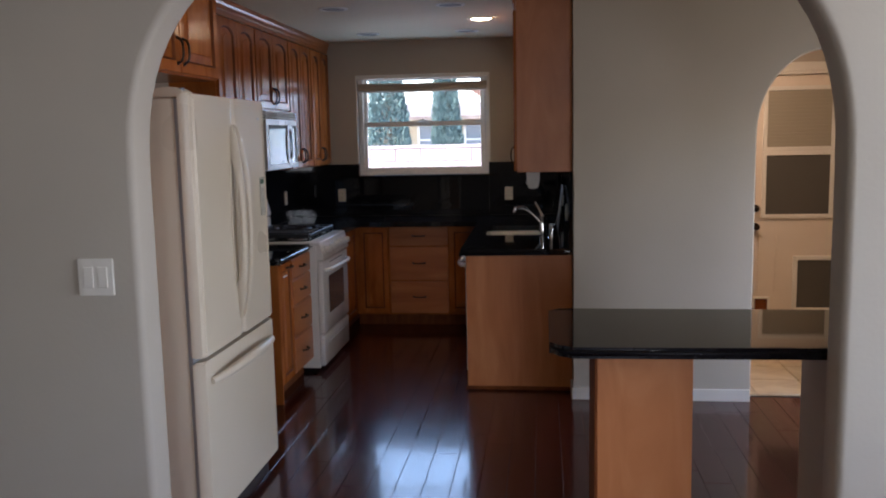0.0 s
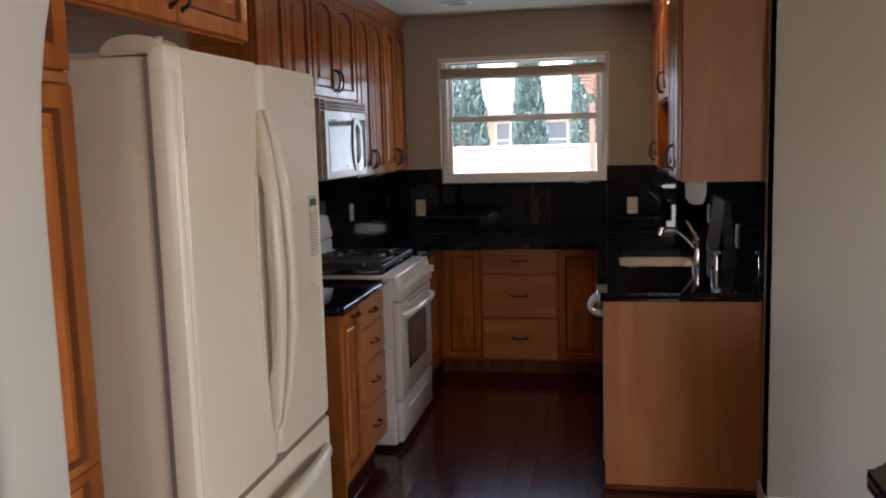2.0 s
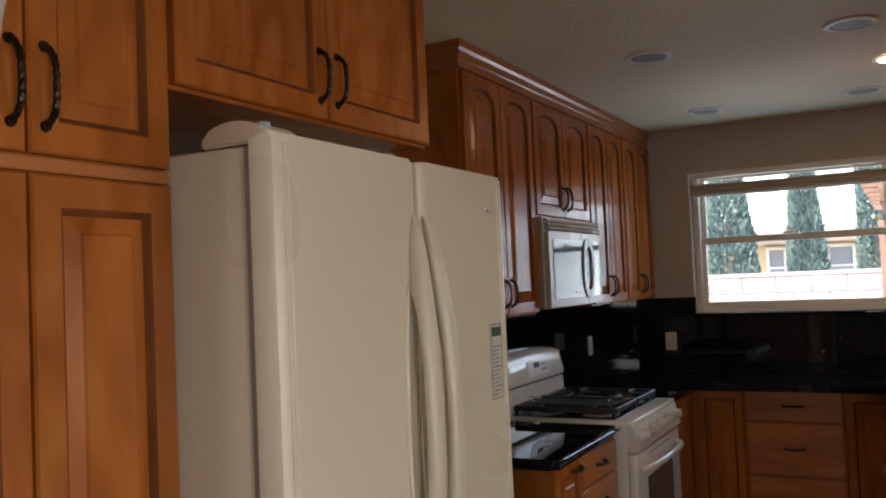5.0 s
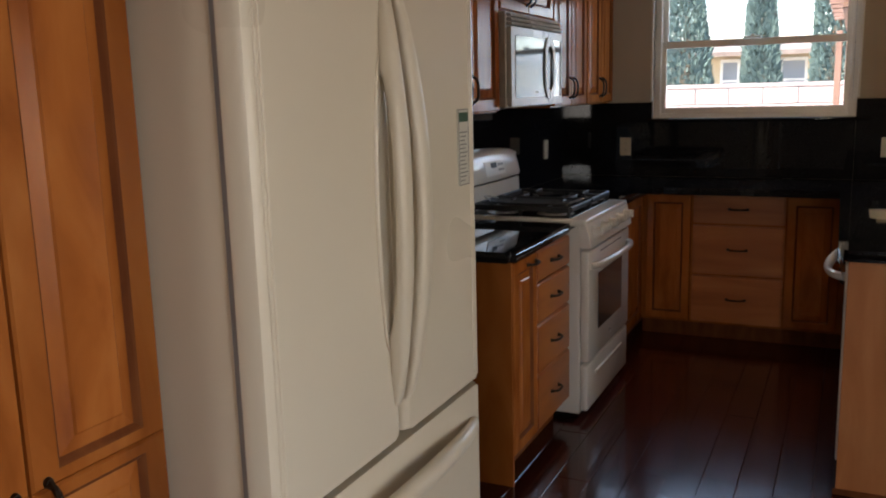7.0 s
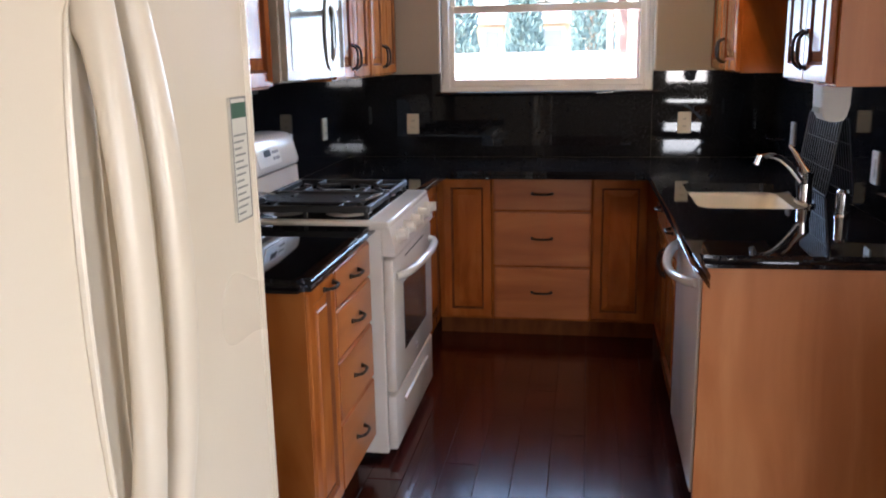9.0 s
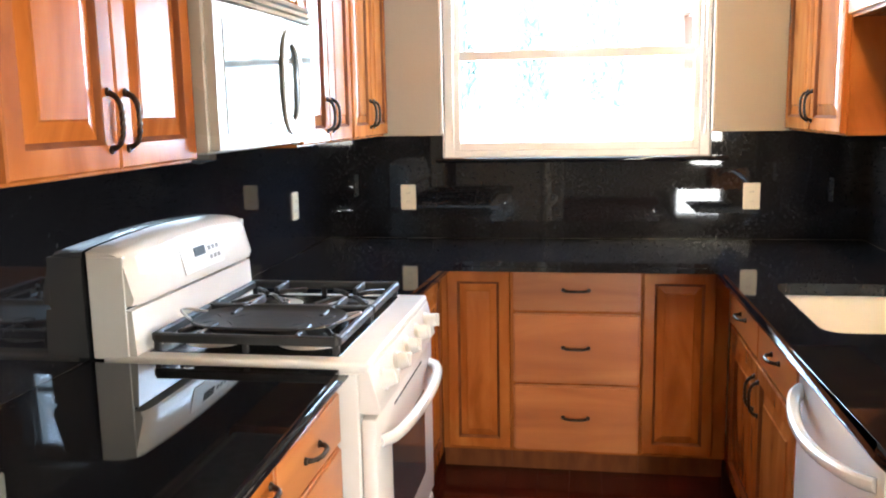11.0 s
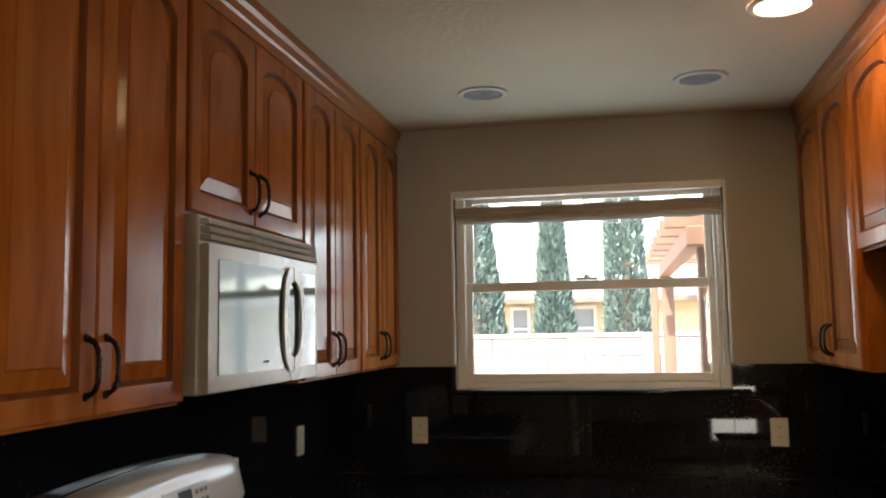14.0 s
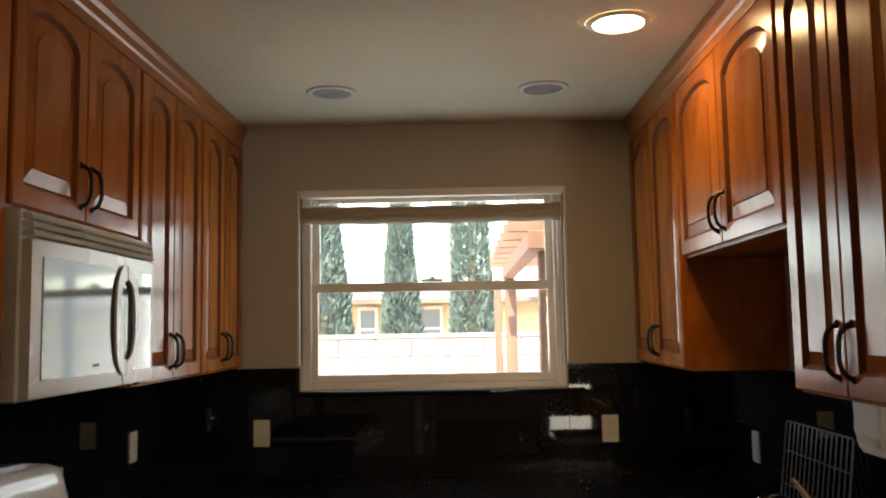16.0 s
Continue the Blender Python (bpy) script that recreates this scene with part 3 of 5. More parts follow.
def crown(name, side, face, y0, y1, ends, label):
    """A stepped crown moulding between cabinet tops and ceiling, returned at its open ends."""
    prof = [(0.000, DZ1), (0.010, DZ1), (0.011, DZ1 + 0.030), (0.018, DZ1 + 0.036), (0.021, DZ1 + 0.060), (0.030, DZ1 + 0.072), (0.034, CEIL_Z - 0.002), (0.0, CEIL_Z - 0.002)]
    s = 1 if side == "+x" else -1
    b = bmesh.new()
    rows = []
    for y, e in ((y0, ends[0]), (y1, ends[1])):
        rows.append([b.verts.new((face + s * o, y - (o if e else 0) * (1 if y == y0 else -1), z)) for o, z in prof])
    for k in range(len(prof)):
        j = (k + 1) % len(prof)
        b.faces.new((rows[0][k], rows[0][j], rows[1][j], rows[1][k]))
    b.faces.new(rows[0])
    b.faces.new(rows[1])
    if ends[0]:
        back = XL if s > 0 else XR
        r2 = [b.verts.new((back, y0 - o, z)) for o, z in prof]
        r1 = rows[0]
        for k in range(len(prof) - 1):
            b.faces.new((r1[k], r1[k + 1], r2[k + 1], r2[k]))
    tagged(part(name, b, WOODX), label, "moulding")


crown("crown_moulding", "+x", FL + 0.002, 5.68, 8.398, (True, False), "stepped maple crown moulding above the upper cabinets")
crown("crown_moulding", "-x", FR - 0.002, 6.02, 8.398, (False, False), "stepped maple crown moulding above the sink cabinets")
crown("crown_moulding", "+x", -1.486, 3.275, 4.755, (False, False), "stepped maple crown moulding above pantry and refrigerator")

# pantry: three tiers of door pairs
pan = thing("pantry_cabinet", (-1.82, 3.57, 0), "tall maple pantry with two-panel doors and bronze pulls", "cabinet")
FP = -1.488
part("body", box(XL, FP, 3.275, 3.824, 0.0, DZ1, 0.002, 1), WOOD, pan)
# each tall door has two panels, one above the other, with a slim rail between them
for z0, z1, low, high, hv in ((0.10, 0.9145, None, 0.022, -0.05), (0.9155, 1.735, 0.022, None, None), (1.765, 2.375, None, None, 0.10)):
    for i in range(2):
        w = (0.262, 0.272)[i]
        pl = facing("+x", FP, (3.280, 3.547)[i], z0)
        d = cabinet_door(pan, pl, w, z1 - z0, low=low, high=high)
        if hv:
            pull(d, pl, w - 0.026 if i == 0 else 0.026, hv if hv > 0 else z1 - z0 + hv, 0.12)
b = box(FP, FP + 0.012, 3.275, 3.824, 1.738, 1.762, 0.004)
part("mid_rail", b, WOODX, pan)

over = wall_cabinet("fridge_cabinet", "+x", FP, 3.827, 4.755, 1.912, DZ1, 2, 0.0, "deep maple cabinet above the refrigerator, two doors", "upper cabinets")


# ---- refrigerator ----
fg = thing("refrigerator", (-1.7, 4.26, 0), "bisque french-door refrigerator with a bottom freezer", "refrigerator")
FY0, FY1, FX = 3.812, 4.715, -1.245
part("body", box(-2.06, FX - 0.062, FY0 + 0.014, FY1 - 0.004, 0.03, 1.79, 0.008), FRIDGE, fg, smooth=True)
part("gasket", box(FX - 0.0615, FX - 0.0445, FY0 + 0.009, FY1 - 0.009, 0.06, 1.785), GASKET, fg)
part("kick_plate", box(-2.0, FX - 0.055, FY0 + 0.02, FY1 - 0.02, 0.0, 0.06, 0.004), GASKET, fg)


def fridge_door(y0, y1, z0, z1, name):
    b = bmesh.new()
    n = 40
    pts = []
    r = 0.028
    for i in range(n + 1):
        u = i / n
        y = y0 + (y1 - y0) * u
        bow = 0.0015 * (1 - (2 * (y - FY0) / (FY1 - FY0) - 1) ** 2)
        edge = min(u, 1 - u) * (y1 - y0)
        ease = r - math.sqrt(max(0.0, r * r - (r - min(edge, r)) ** 2))
        pts.append((y, FX + bow - ease))
    own = prism([(p[1], p[0]) for p in pts] + [(FX - 0.044, y1), (FX - 0.044, y0)], lambda u, v, n_: Vector((u, v, z0 + n_)), z1 - z0)
    bmesh.ops.bevel(own, geom=[e for e in own.edges if abs(e.verts[0].co.z - e.verts[1].co.z) < 1e-5], offset=0.007, segments=2, affect="EDGES")
    return part(name, own, FRIDGE, fg, smooth=True)


ym = 4.283
dl = fridge_door(FY0, ym - 0.003, 0.762, 1.805, "left_door")
dr = fridge_door(ym + 0.003, FY1, 0.762, 1.805, "right_door")
fz = fridge_door(FY0, FY1, 0.065, 0.745, "freezer_drawer")


def fridge_bow(parent, s):
    """A long bowed grip beside the seam: solid roots that grow out of the door and a strap that stands clear between them."""
    b = bmesh.new()
    rings = []
    z0, z1, g0, g1 = 0.836, 1.690, 0.995, 1.530
    for i in range(49):
        a = i / 48
        z = z0 + (z1 - z0) * a
        k = math.sin(math.pi * a)
        g = math.sin(math.pi * min(1.0, max(0.0, (z - g0) / (g1 - g0))))
        x_out = FX + 0.004 + 0.052 * k ** 0.62
        x_in = FX - 0.004 + 0.036 * g ** 0.55
        y_far = ym + s * (0.034 + 0.036 * k ** 0.7)
        y_near = ym + s * (0.012 + 0.006 * k)
        cy, ry, cx, rx = (y_far + y_near) / 2, abs(y_far - y_near) / 2, (x_in + x_out) / 2, (x_out - x_in) / 2
        ring = []
        for t in np.linspace(0, 2 * math.pi, 24, endpoint=False):
            c, n = math.cos(t), math.sin(t)
            ring.append(b.verts.new((cx + rx * math.copysign(abs(c) ** 0.75, c), cy + ry * math.copysign(abs(n) ** 0.75, n), z)))
        rings.append(ring)
    for p, q in zip(rings, rings[1:]):
        for j in range(24):
            b.faces.new((p[j], p[(j + 1) % 24], q[(j + 1) % 24], q[j]))
    b.faces.new(rings[0])
    b.faces.new(rings[-1])
    part("handle", b, FRIDGE, parent, "bowed bisque door grip", True)
    rim = [(FX + 0.003, ym + s * (0.048 + 0.034 * math.sin(math.pi * i / 24) ** 0.5), 0.95 + 0.62 * i / 24) for i in range(25)]
    part("recess_rim", tube(rim, [0.001 + 0.0050 * math.sin(math.pi * i / 24) ** 0.5 for i in range(25)], 8), FRIDGE, parent, smooth=True)


for par, y in ((dl, FY0 + 0.034), (dl, FY0 + 0.046), (dr, FY1 - 0.034), (dr, FY1 - 0.046)):
    xb = FX + 0.0015 * (1 - (2 * (y - FY0) / (FY1 - FY0) - 1) ** 2)
    part("edge_bead", tube([(xb, y, 0.78), (xb, y, 1.79)], 0.0032, 8), FRIDGE, par, smooth=True)
fridge_bow(dl, -1)
fridge_bow(dr, 1)
pts = [(FX + 0.006 + 0.05 * math.sin(math.pi * i / 20) ** 0.7, FY0 + 0.07 + (FY1 - FY0 - 0.14) * i / 20, 0.655 + 0.018 * math.sin(math.pi * i / 20)) for i in range(21)]
part("handle", tube(pts, [0.014 + 0.008 * math.sin(math.pi * i / 20) ** 0.5 for i in range(21)], 12), FRIDGE, fz, "bowed bisque drawer grip", True)
b = prism([(FX - 0.16 + 0.145 * k / 16, 1.792 + 0.040 * math.sin(math.pi * (0.04 + 0.92 * k / 16)) ** 0.45) for k in range(17)] + [(FX - 0.015, 1.792), (FX - 0.16, 1.792)],
          lambda u, v, n: Vector((u, FY0 + 0.012 + n, v)), 0.085)
bmesh.ops.bevel(b, geom=b.edges[:], offset=0.004, segments=2, affect="EDGES")
part("hinge_cover", b, FRIDGE, fg, "domed bisque hinge cover", True)
part("hinge_pin", cyl((FX - 0.036, FY0 + 0.03, 1.78), (FX - 0.036, FY0 + 0.03, 1.826), 0.012, 0.012, 14), GASKET, fg)
part("energy_label", box(FX + 0.001, FX + 0.0058, 4.593, 4.650, 1.265, 1.445), PAPER, fg, "white paper label with a green head")
part("label_head", box(FX + 0.0058, FX + 0.0064, 4.596, 4.647, 1.415, 1.437), GREEN, fg)
b = bmesh.new()
for k in range(13):
    box(FX + 0.0058, FX + 0.0063, 4.600, 4.600 + 0.026 + 0.016 * ((k * 7) % 5) / 4, 1.275 + 0.0095 * k, 1.278 + 0.0095 * k, bm=b)
part("label_lines", b, INK, fg)
b = bmesh.new()
for y0, y1, z0, z1 in ((4.593, 4.5955, 1.265, 1.445), (4.6475, 4.650, 1.265, 1.445), (4.5955, 4.6475, 1.265, 1.2675), (4.5955, 4.6475, 1.4425, 1.445)):
    box(FX + 0.0058, FX + 0.0063, y0, y1, z0, z1, bm=b)
part("label_border", b, INK, fg)
part("badge", box(FX - 0.001, FX + 0.003, 4.60, 4.628, 1.715, 1.727, 0.001, 1), STEEL, fg, "small grey badge")


# ---- base cabinets and counters ----
FB = -1.515        # west run's body front
CZ = 0.872


def base_unit(name, side, face, u0, u1, depth_back, label, build, top=CZ):
    """A base cabinet: body above a recessed toe kick; build adds doors and drawers."""
    if side == "-y":
        ob = thing(name, ((u0 + u1) / 2, (face + depth_back) / 2, 0), label, "cabinet", "base cabinets")
        part("body", box(u0, u1, face, depth_back, 0.10, CZ, 0.001, 1), WOOD, ob)
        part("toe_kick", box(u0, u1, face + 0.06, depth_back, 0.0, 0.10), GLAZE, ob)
    else:
        ob = thing(name, ((face + depth_back) / 2, (u0 + u1) / 2, 0), label, "cabinet", "base cabinets")
        part("body", box(min(face, depth_back), max(face, depth_back), u0, u1, 0.10, top, 0.001, 1), WOOD, ob)
        t = face - 0.06 if side == "+x" else face + 0.06
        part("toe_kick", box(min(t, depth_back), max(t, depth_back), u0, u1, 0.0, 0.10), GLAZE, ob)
    build(ob)
    return ob


def near_west(ob):
    # maple darker than the other end veneers: weaker light put into the colour
    part("end_panel", box(XL + 0.02, FB + 0.02, 5.596, 5.609, 0.0, CZ, 0.001, 1), WOOD, ob)
    pl = facing("+x", FB, 5.625, 0.115)
    d = cabinet_door(ob, pl, 0.255, 0.745, 0.0, 0.045)
    pull(d, pl, 0.19, 0.715, 0.09, False)
    for z0, z1 in ((0.115, 0.345), (0.352, 0.555), (0.562, 0.725), (0.732, 0.860)):
        pl = facing("+x", FB, 5.888, z0)
        d = cabinet_door(ob, pl, 0.43, z1 - z0, name="drawer", flat=True)
        pull(d, pl, 0.215, (z1 - z0) / 2, 0.095, False)


base_unit("base_cabinet", "+x", FB, 5.61, 6.325, XL + 0.02, "maple base cabinet with a door and four drawers", near_west)


def corner_west(ob):
    pl = facing("+x", FB, 7.115, 0.115)
    d = cabinet_door(ob, pl, 0.67, 0.745, 0.0, 0.05)
    pull(d, pl, 0.04, 0.62)


base_unit("base_cabinet", "+x", FB, 7.105, 8.38, XL + 0.02, "maple corner base cabinet beside the range", corner_west)


def back_left(ob):
    cabinet_door(ob, facing("-y", 7.845, -1.482, 0.115), 0.255, 0.745, 0.0, 0.042)


def back_mid(ob):
    for z0, z1 in ((0.115, 0.392), (0.402, 0.69), (0.702, 0.862)):
        pl = facing("-y", 7.845, -1.212, z0)
        d = cabinet_door(ob, pl, 0.50, z1 - z0, name="drawer", flat=True)
        pull(d, pl, 0.25, (z1 - z0) / 2 + 0.005, 0.10, False)


def back_right(ob):
    cabinet_door(ob, facing("-y", 7.845, -0.70, 0.115), 0.275, 0.745, 0.0, 0.042)


base_unit("base_cabinet", "-y", 7.845, -1.513, -1.226, 8.38, "maple base cabinet door under the window", back_left)
base_unit("base_cabinet", "-y", 7.845, -1.225, -0.706, 8.38, "maple base cabinet with three drawers under the window", back_mid)
base_unit("base_cabinet", "-y", 7.845, -0.705, -0.372, 8.38, "maple base cabinet door beside the sink run", back_right)
FE = -0.37


def sink_base(ob):
    part("front_rail", box(FE, FE + 0.02, 6.665, 7.84, 0.671, CZ), WOODX, ob)
    for i, (u, w) in enumerate(((6.70, 0.50), (7.205, 0.50))):
        pl = facing("-x", FE, u, 0.70)
        d = cabinet_door(ob, pl, w, 0.16, name="drawer", flat=True)
        pull(d, pl, 0.25, 0.08, 0.095, False)
        pl = facing("-x", FE, u, 0.115)
        d = cabinet_door(ob, pl, w, 0.575, 0.0, 0.05)
        pull(d, pl, w - 0.03 if i == 0 else 0.03, 0.47)


base_unit("sink_cabinet", "-x", FE, 6.665, 7.84, 0.24, "maple sink base cabinet with two drawers over doors", sink_base, 0.67)
pen = thing("counter_end", (-0.06, 6.01, 0), "flat maple veneer end panel of the sink counter", "cabinet end")
part("veneer", box(FE - 0.02, XR - 0.002, 5.995, 6.015, 0.012, CZ, 0.001, 1), PANEL, pen)
b = box(FE - 0.03, XR - 0.015, 5.982, 5.996, 0.0, 0.022, 0.004)
part("shoe_moulding", b, GLAZE, pen)

# dishwasher
dw = thing("dishwasher", (-0.1, 6.34, 0), "white dishwasher with a curved handle", "dishwasher")
part("body", box(FE + 0.002, 0.2, 6.02, 6.66, 0.10, CZ - 0.004), ENAMEL, dw)
part("door", box(FE - 0.028, FE + 0.001, 6.022, 6.656, 0.115, 0.855, 0.008), ENAMEL, dw, smooth=True)
part("kick_plate", box(FE + 0.05, 0.2, 6.02, 6.66, 0.0, 0.10), DARK, dw)
pts = [(FE - 0.028 - 0.062 * math.sin(math.pi * i / 18) ** 0.6, 6.06 + 0.56 * i / 18, 0.80 - 0.02 * math.sin(math.pi * i / 18)) for i in range(19)]
part("handle", tube(pts, 0.014, 10, squash=1.3), ENAMEL, dw, smooth=True)

# counters: west near piece, U-shaped run, with rounded front edges and a sink cut-out
CT = 0.912


def slab(outline, z0, z1, r=0.0175):
    own = prism(outline, lambda u, v, n: Vector((u, v, z0 + n)), z1 - z0)
    ed = [e for e in own.edges if abs(e.verts[0].co.z - e.verts[1].co.z) < 1e-6]
    bmesh.ops.bevel(own, geom=ed, offset=r, segments=6, affect="EDGES")
    return own


def round_corner(c, r, a0, a1, n=6):
    return [(c[0] + r * math.cos(a0 + (a1 - a0) * i / n), c[1] + r * math.sin(a0 + (a1 - a0) * i / n)) for i in range(n + 1)]


ctw = slab([(XL + 0.0015, 5.57)] + round_corner((-1.505, 5.60), 0.03, -math.pi / 2, 0) + [(-1.475, 6.328), (XL + 0.0015, 6.328)], CZ, CT)
tagged(part("countertop", ctw, GRANITE, smooth=True), "polished black granite countertop beside the range", "countertop")
SX0, SX1, SY0, SY1 = -0.315, 0.085, 6.75, 7.40
u_run = [(XL + 0.0015, 7.102), (-1.475, 7.102), (-1.475, 7.775), (-0.425, 7.775)] + [(-0.425, 5.99)] + \
    round_corner((-0.395, 5.995), 0.03, math.pi, 1.5 * math.pi) + [(XR - 0.0015, 5.965), (XR - 0.0015, 8.3985), (XL + 0.0015, 8.3985)]
own = slab(u_run, CZ, CT)
ctu = part("countertop", own, GRANITE, smooth=True)
tagged(ctu, "polished black granite countertop along window and sink", "countertop")
# sink opening cut through the slab
cut = prism([p for c, a in (((SX0 + 0.06, SY0 + 0.06), math.pi), ((SX1 - 0.06, SY0 + 0.06), 1.5 * math.pi), ((SX1 - 0.06, SY1 - 0.06), 0.0), ((SX0 + 0.06, SY1 - 0.06), 0.5 * math.pi))
             for p in round_corner(c, 0.06, a, a + math.pi / 2, 6)], lambda u, v, n: Vector((u, v, 0.80 + n)), 0.2)
bmesh.ops.recalc_face_normals(cut, faces=cut.faces)
cme = bpy.data.meshes.new("sink_cutter")
cut.to_mesh(cme)
cut.free()
cob = new("sink_cutter", cme)
bo = ctu.modifiers.new("sink_opening", "BOOLEAN")
bo.operation, bo.object, bo.solver = "DIFFERENCE", cob, "EXACT"
dg = bpy.context.evaluated_depsgraph_get()
done = bpy.data.meshes.new_from_object(ctu.evaluated_get(dg))
ctu.modifiers.clear()
ctu.data = done
bpy.data.objects.remove(cob)

sk = thing("sink", (-0.11, 7.07, 0.70), "biscuit undermount kitchen sink", "sink")
b = bmesh.new()
rings = []
for o, z, r in ((-0.012, CZ + 0.002, 0.07), (-0.004, CZ - 0.004, 0.065), (0.004, CZ - 0.02, 0.06), (0.02, 0.72, 0.08), (0.06, 0.695, 0.06)):
    x0, x1, y0, y1 = SX0 + o, SX1 - o, SY0 + o, SY1 - o
    loop = [p for c, a in (((x0 + r, y0 + r), math.pi), ((x1 - r, y0 + r), 1.5 * math.pi), ((x1 - r, y1 - r), 0.0), ((x0 + r, y1 - r), 0.5 * math.pi)) for p in round_corner(c, r, a, a + math.pi / 2, 6)]
    rings.append([b.verts.new((p[0], p[1], z)) for p in loop])
for p, q in zip(rings, rings[1:]):
    for k in range(len(p)):
        b.faces.new((p[k], p[(k + 1) % len(p)], q[(k + 1) % len(p)], q[k]))
b.faces.new(rings[-1])
part("basin", b, SINKM, sk, smooth=True)
part("drain", cyl((-0.11, 7.07, 0.692), (-0.11, 7.07, 0.699), 0.042, 0.038, 24), STEEL, sk)

# backsplash of polished black granite slabs
bsn = thing("backsplash_north", (-0.98, 8.39, CT), "polished black granite backsplash under the window", "backsplash", kind="structure")
for p in ((XL + 0.0205, WX0 - 0.001, 1.388), (WX1 + 0.001, XR - 0.0205, 1.388), (WX0, WX1, WZ0 - 0.002)):
    part("slab", box(p[0], p[1], 8.379, 8.399, CT + 0.001, p[2], 0.0008, 1), GRANITE, bsn)
bs = box(XL, XL + 0.02, 5.57, 8.399, CT + 0.001, 1.388)
box(XL + 0.0005, XL + 0.0195, 6.33, 7.10, 0.72, CT + 0.0015, bm=bs)
tagged(part("backsplash_west", bs, GRANITE), "polished black granite backsplash behind the range", "backsplash", kind="structure")
tagged(part("backsplash_east", box(XR - 0.02, XR, 5.985, 8.399, CT + 0.001, 1.388), GRANITE), "polished black granite backsplash behind the sink", "backsplash", kind="structure")
sill = box(WX0 - 0.03, WX1 + 0.075, 8.345, 8.424, WZ0 - 0.022, WZ0 - 0.0005, 0.009, 3)
tagged(part("window_sill", sill, GRANITE, smooth=True), "black granite window sill with a rounded nose", "sill", kind="structure")


# ---- range ----
rg = thing("range", (-1.77, 6.715, 0), "white freestanding gas range with black grates", "stove")
RY0, RY1, RXF = 6.337, 7.095, -1.455
part("body", box(-2.10, RXF, RY0, RY1, 0.03, 0.895, 0.004, 1), ENAMEL, rg)
part("foot_plinth", box(-2.05, RXF - 0.04, RY0 + 0.02, RY1 - 0.02, 0.0, 0.03), DARK, rg)
top = box(-2.10, RXF + 0.028, RY0 - 0.002, RY1 + 0.002, 0.893, 0.921, 0.010, 3)
part("cooktop", top, ENAMEL, rg, smooth=True)
part("burner_well", box(-2.00, RXF - 0.055, RY0 + 0.045, RY1 - 0.045, 0.9212, 0.9232, 0.0008, 1), DARK, rg, "black glossy burner well")
for bx in (-1.87, -1.62):
    for by in (6.51, 6.92):
        b = cyl((bx, by, 0.923), (bx, by, 0.932), 0.048, 0.044, 24)
        cyl((bx, by, 0.932), (bx, by, 0.940), 0.034, 0.030, 24, b)
        part("burner", b, IRON, rg, smooth=True)
        part("burner_bowl", cyl((bx, by, 0.9230), (bx, by, 0.9275), 0.088, 0.072, 28), ENAMEL, rg, "white burner bowl", True)
for y0, y1 in ((6.385, 6.71), (6.722, 7.047)):
    b = bmesh.new()
    for y in (y0, y1):
        box(-1.985, -1.515, y - 0.009, y + 0.009, 0.946, 0.970, 0.004, 1, b)
    for x in (-1.985, -1.515):
        box(x - 0.009, x + 0.009, y0, y1, 0.946, 0.970, 0.004, 1, b)
    for bx in (-1.87, -1.62):
        cy = (y0 + y1) / 2
        for k in range(4):
            a = math.pi / 4 + k * math.pi / 2
            e = (bx + 0.11 * math.cos(a), cy + 0.15 * math.sin(a), 0.955)
            tube([e, (bx + 0.05 * math.cos(a), cy + 0.06 * math.sin(a), 0.962), (bx + 0.025 * math.cos(a), cy + 0.03 * math.sin(a), 0.960)], 0.0075, 6, b)
        box(bx - 0.007, bx + 0.007, y0, cy - 0.05, 0.950, 0.972, 0.003, 1, b)
        box(bx - 0.007, bx + 0.007, cy + 0.05, y1, 0.950, 0.972, 0.003, 1, b)
    for x in (-1.98, -1.75, -1.52):
        for y in (y0 + 0.004, y1 - 0.004):
            box(x - 0.008, x + 0.008, y - 0.006, y + 0.006, 0.923, 0.972 if x != -1.75 else 0.960, 0.002, 1, b)
    part("grate", b, IRON, rg)
# control console at the back
prof = [(-2.125, 0.915), (-2.010, 0.918), (-2.016, 1.033), (-2.045, 1.036), (-2.045, 1.042), (-2.002, 1.046), (-1.996, 1.064), (-2.020, 1.165), (-2.034, 1.184), (-2.060, 1.192), (-2.125, 1.195)]
b = bmesh.new()
n = 22
rows = []
for i in range(n + 1):
    u = i / n
    y = RY0 + 0.004 + (RY1 - RY0 - 0.008) * u
    s = 1 - abs(2 * u - 1) ** 40
    row = []
    for x, z in prof:
        zz = z if z < 1.05 else 1.05 + (z - 1.05) * (0.88 + 0.03 * s + 0.10 * math.sin(math.pi * u))
        xx = x if z < 1.045 or x < -2.1 else x - 0.012 * (1 - s)
        row.append(b.verts.new((xx, y, zz)))
    rows.append(row)
for p, q in zip(rows, rows[1:]):
    for k in range(len(prof)):
        b.faces.new((p[k], p[(k + 1) % len(prof)], q[(k + 1) % len(prof)], q[k]))
b.faces.new(rows[0])
b.faces.new(rows[-1])
part("console", b, ENAMEL, rg, smooth=True)
for y in (RY0 + 0.001, RY1 - 0.013):
    part("end_cap", box(-2.124, -2.030, y, y + 0.012, 0.912, 1.166, 0.003), ENAMEL, rg)
part("console_gap", box(-2.060, -2.028, RY0 + 0.006, RY1 - 0.006, 1.0365, 1.0415), DARK, rg)


def console_face(u, v, n):
    d = Vector((-2.020 + 1.996, 0, 1.165 - 1.064)).normalized()
    return Vector((-1.9975, u, 1.068)) + d * v + Vector((d.z, 0, -d.x)) * (n + 0.0005)


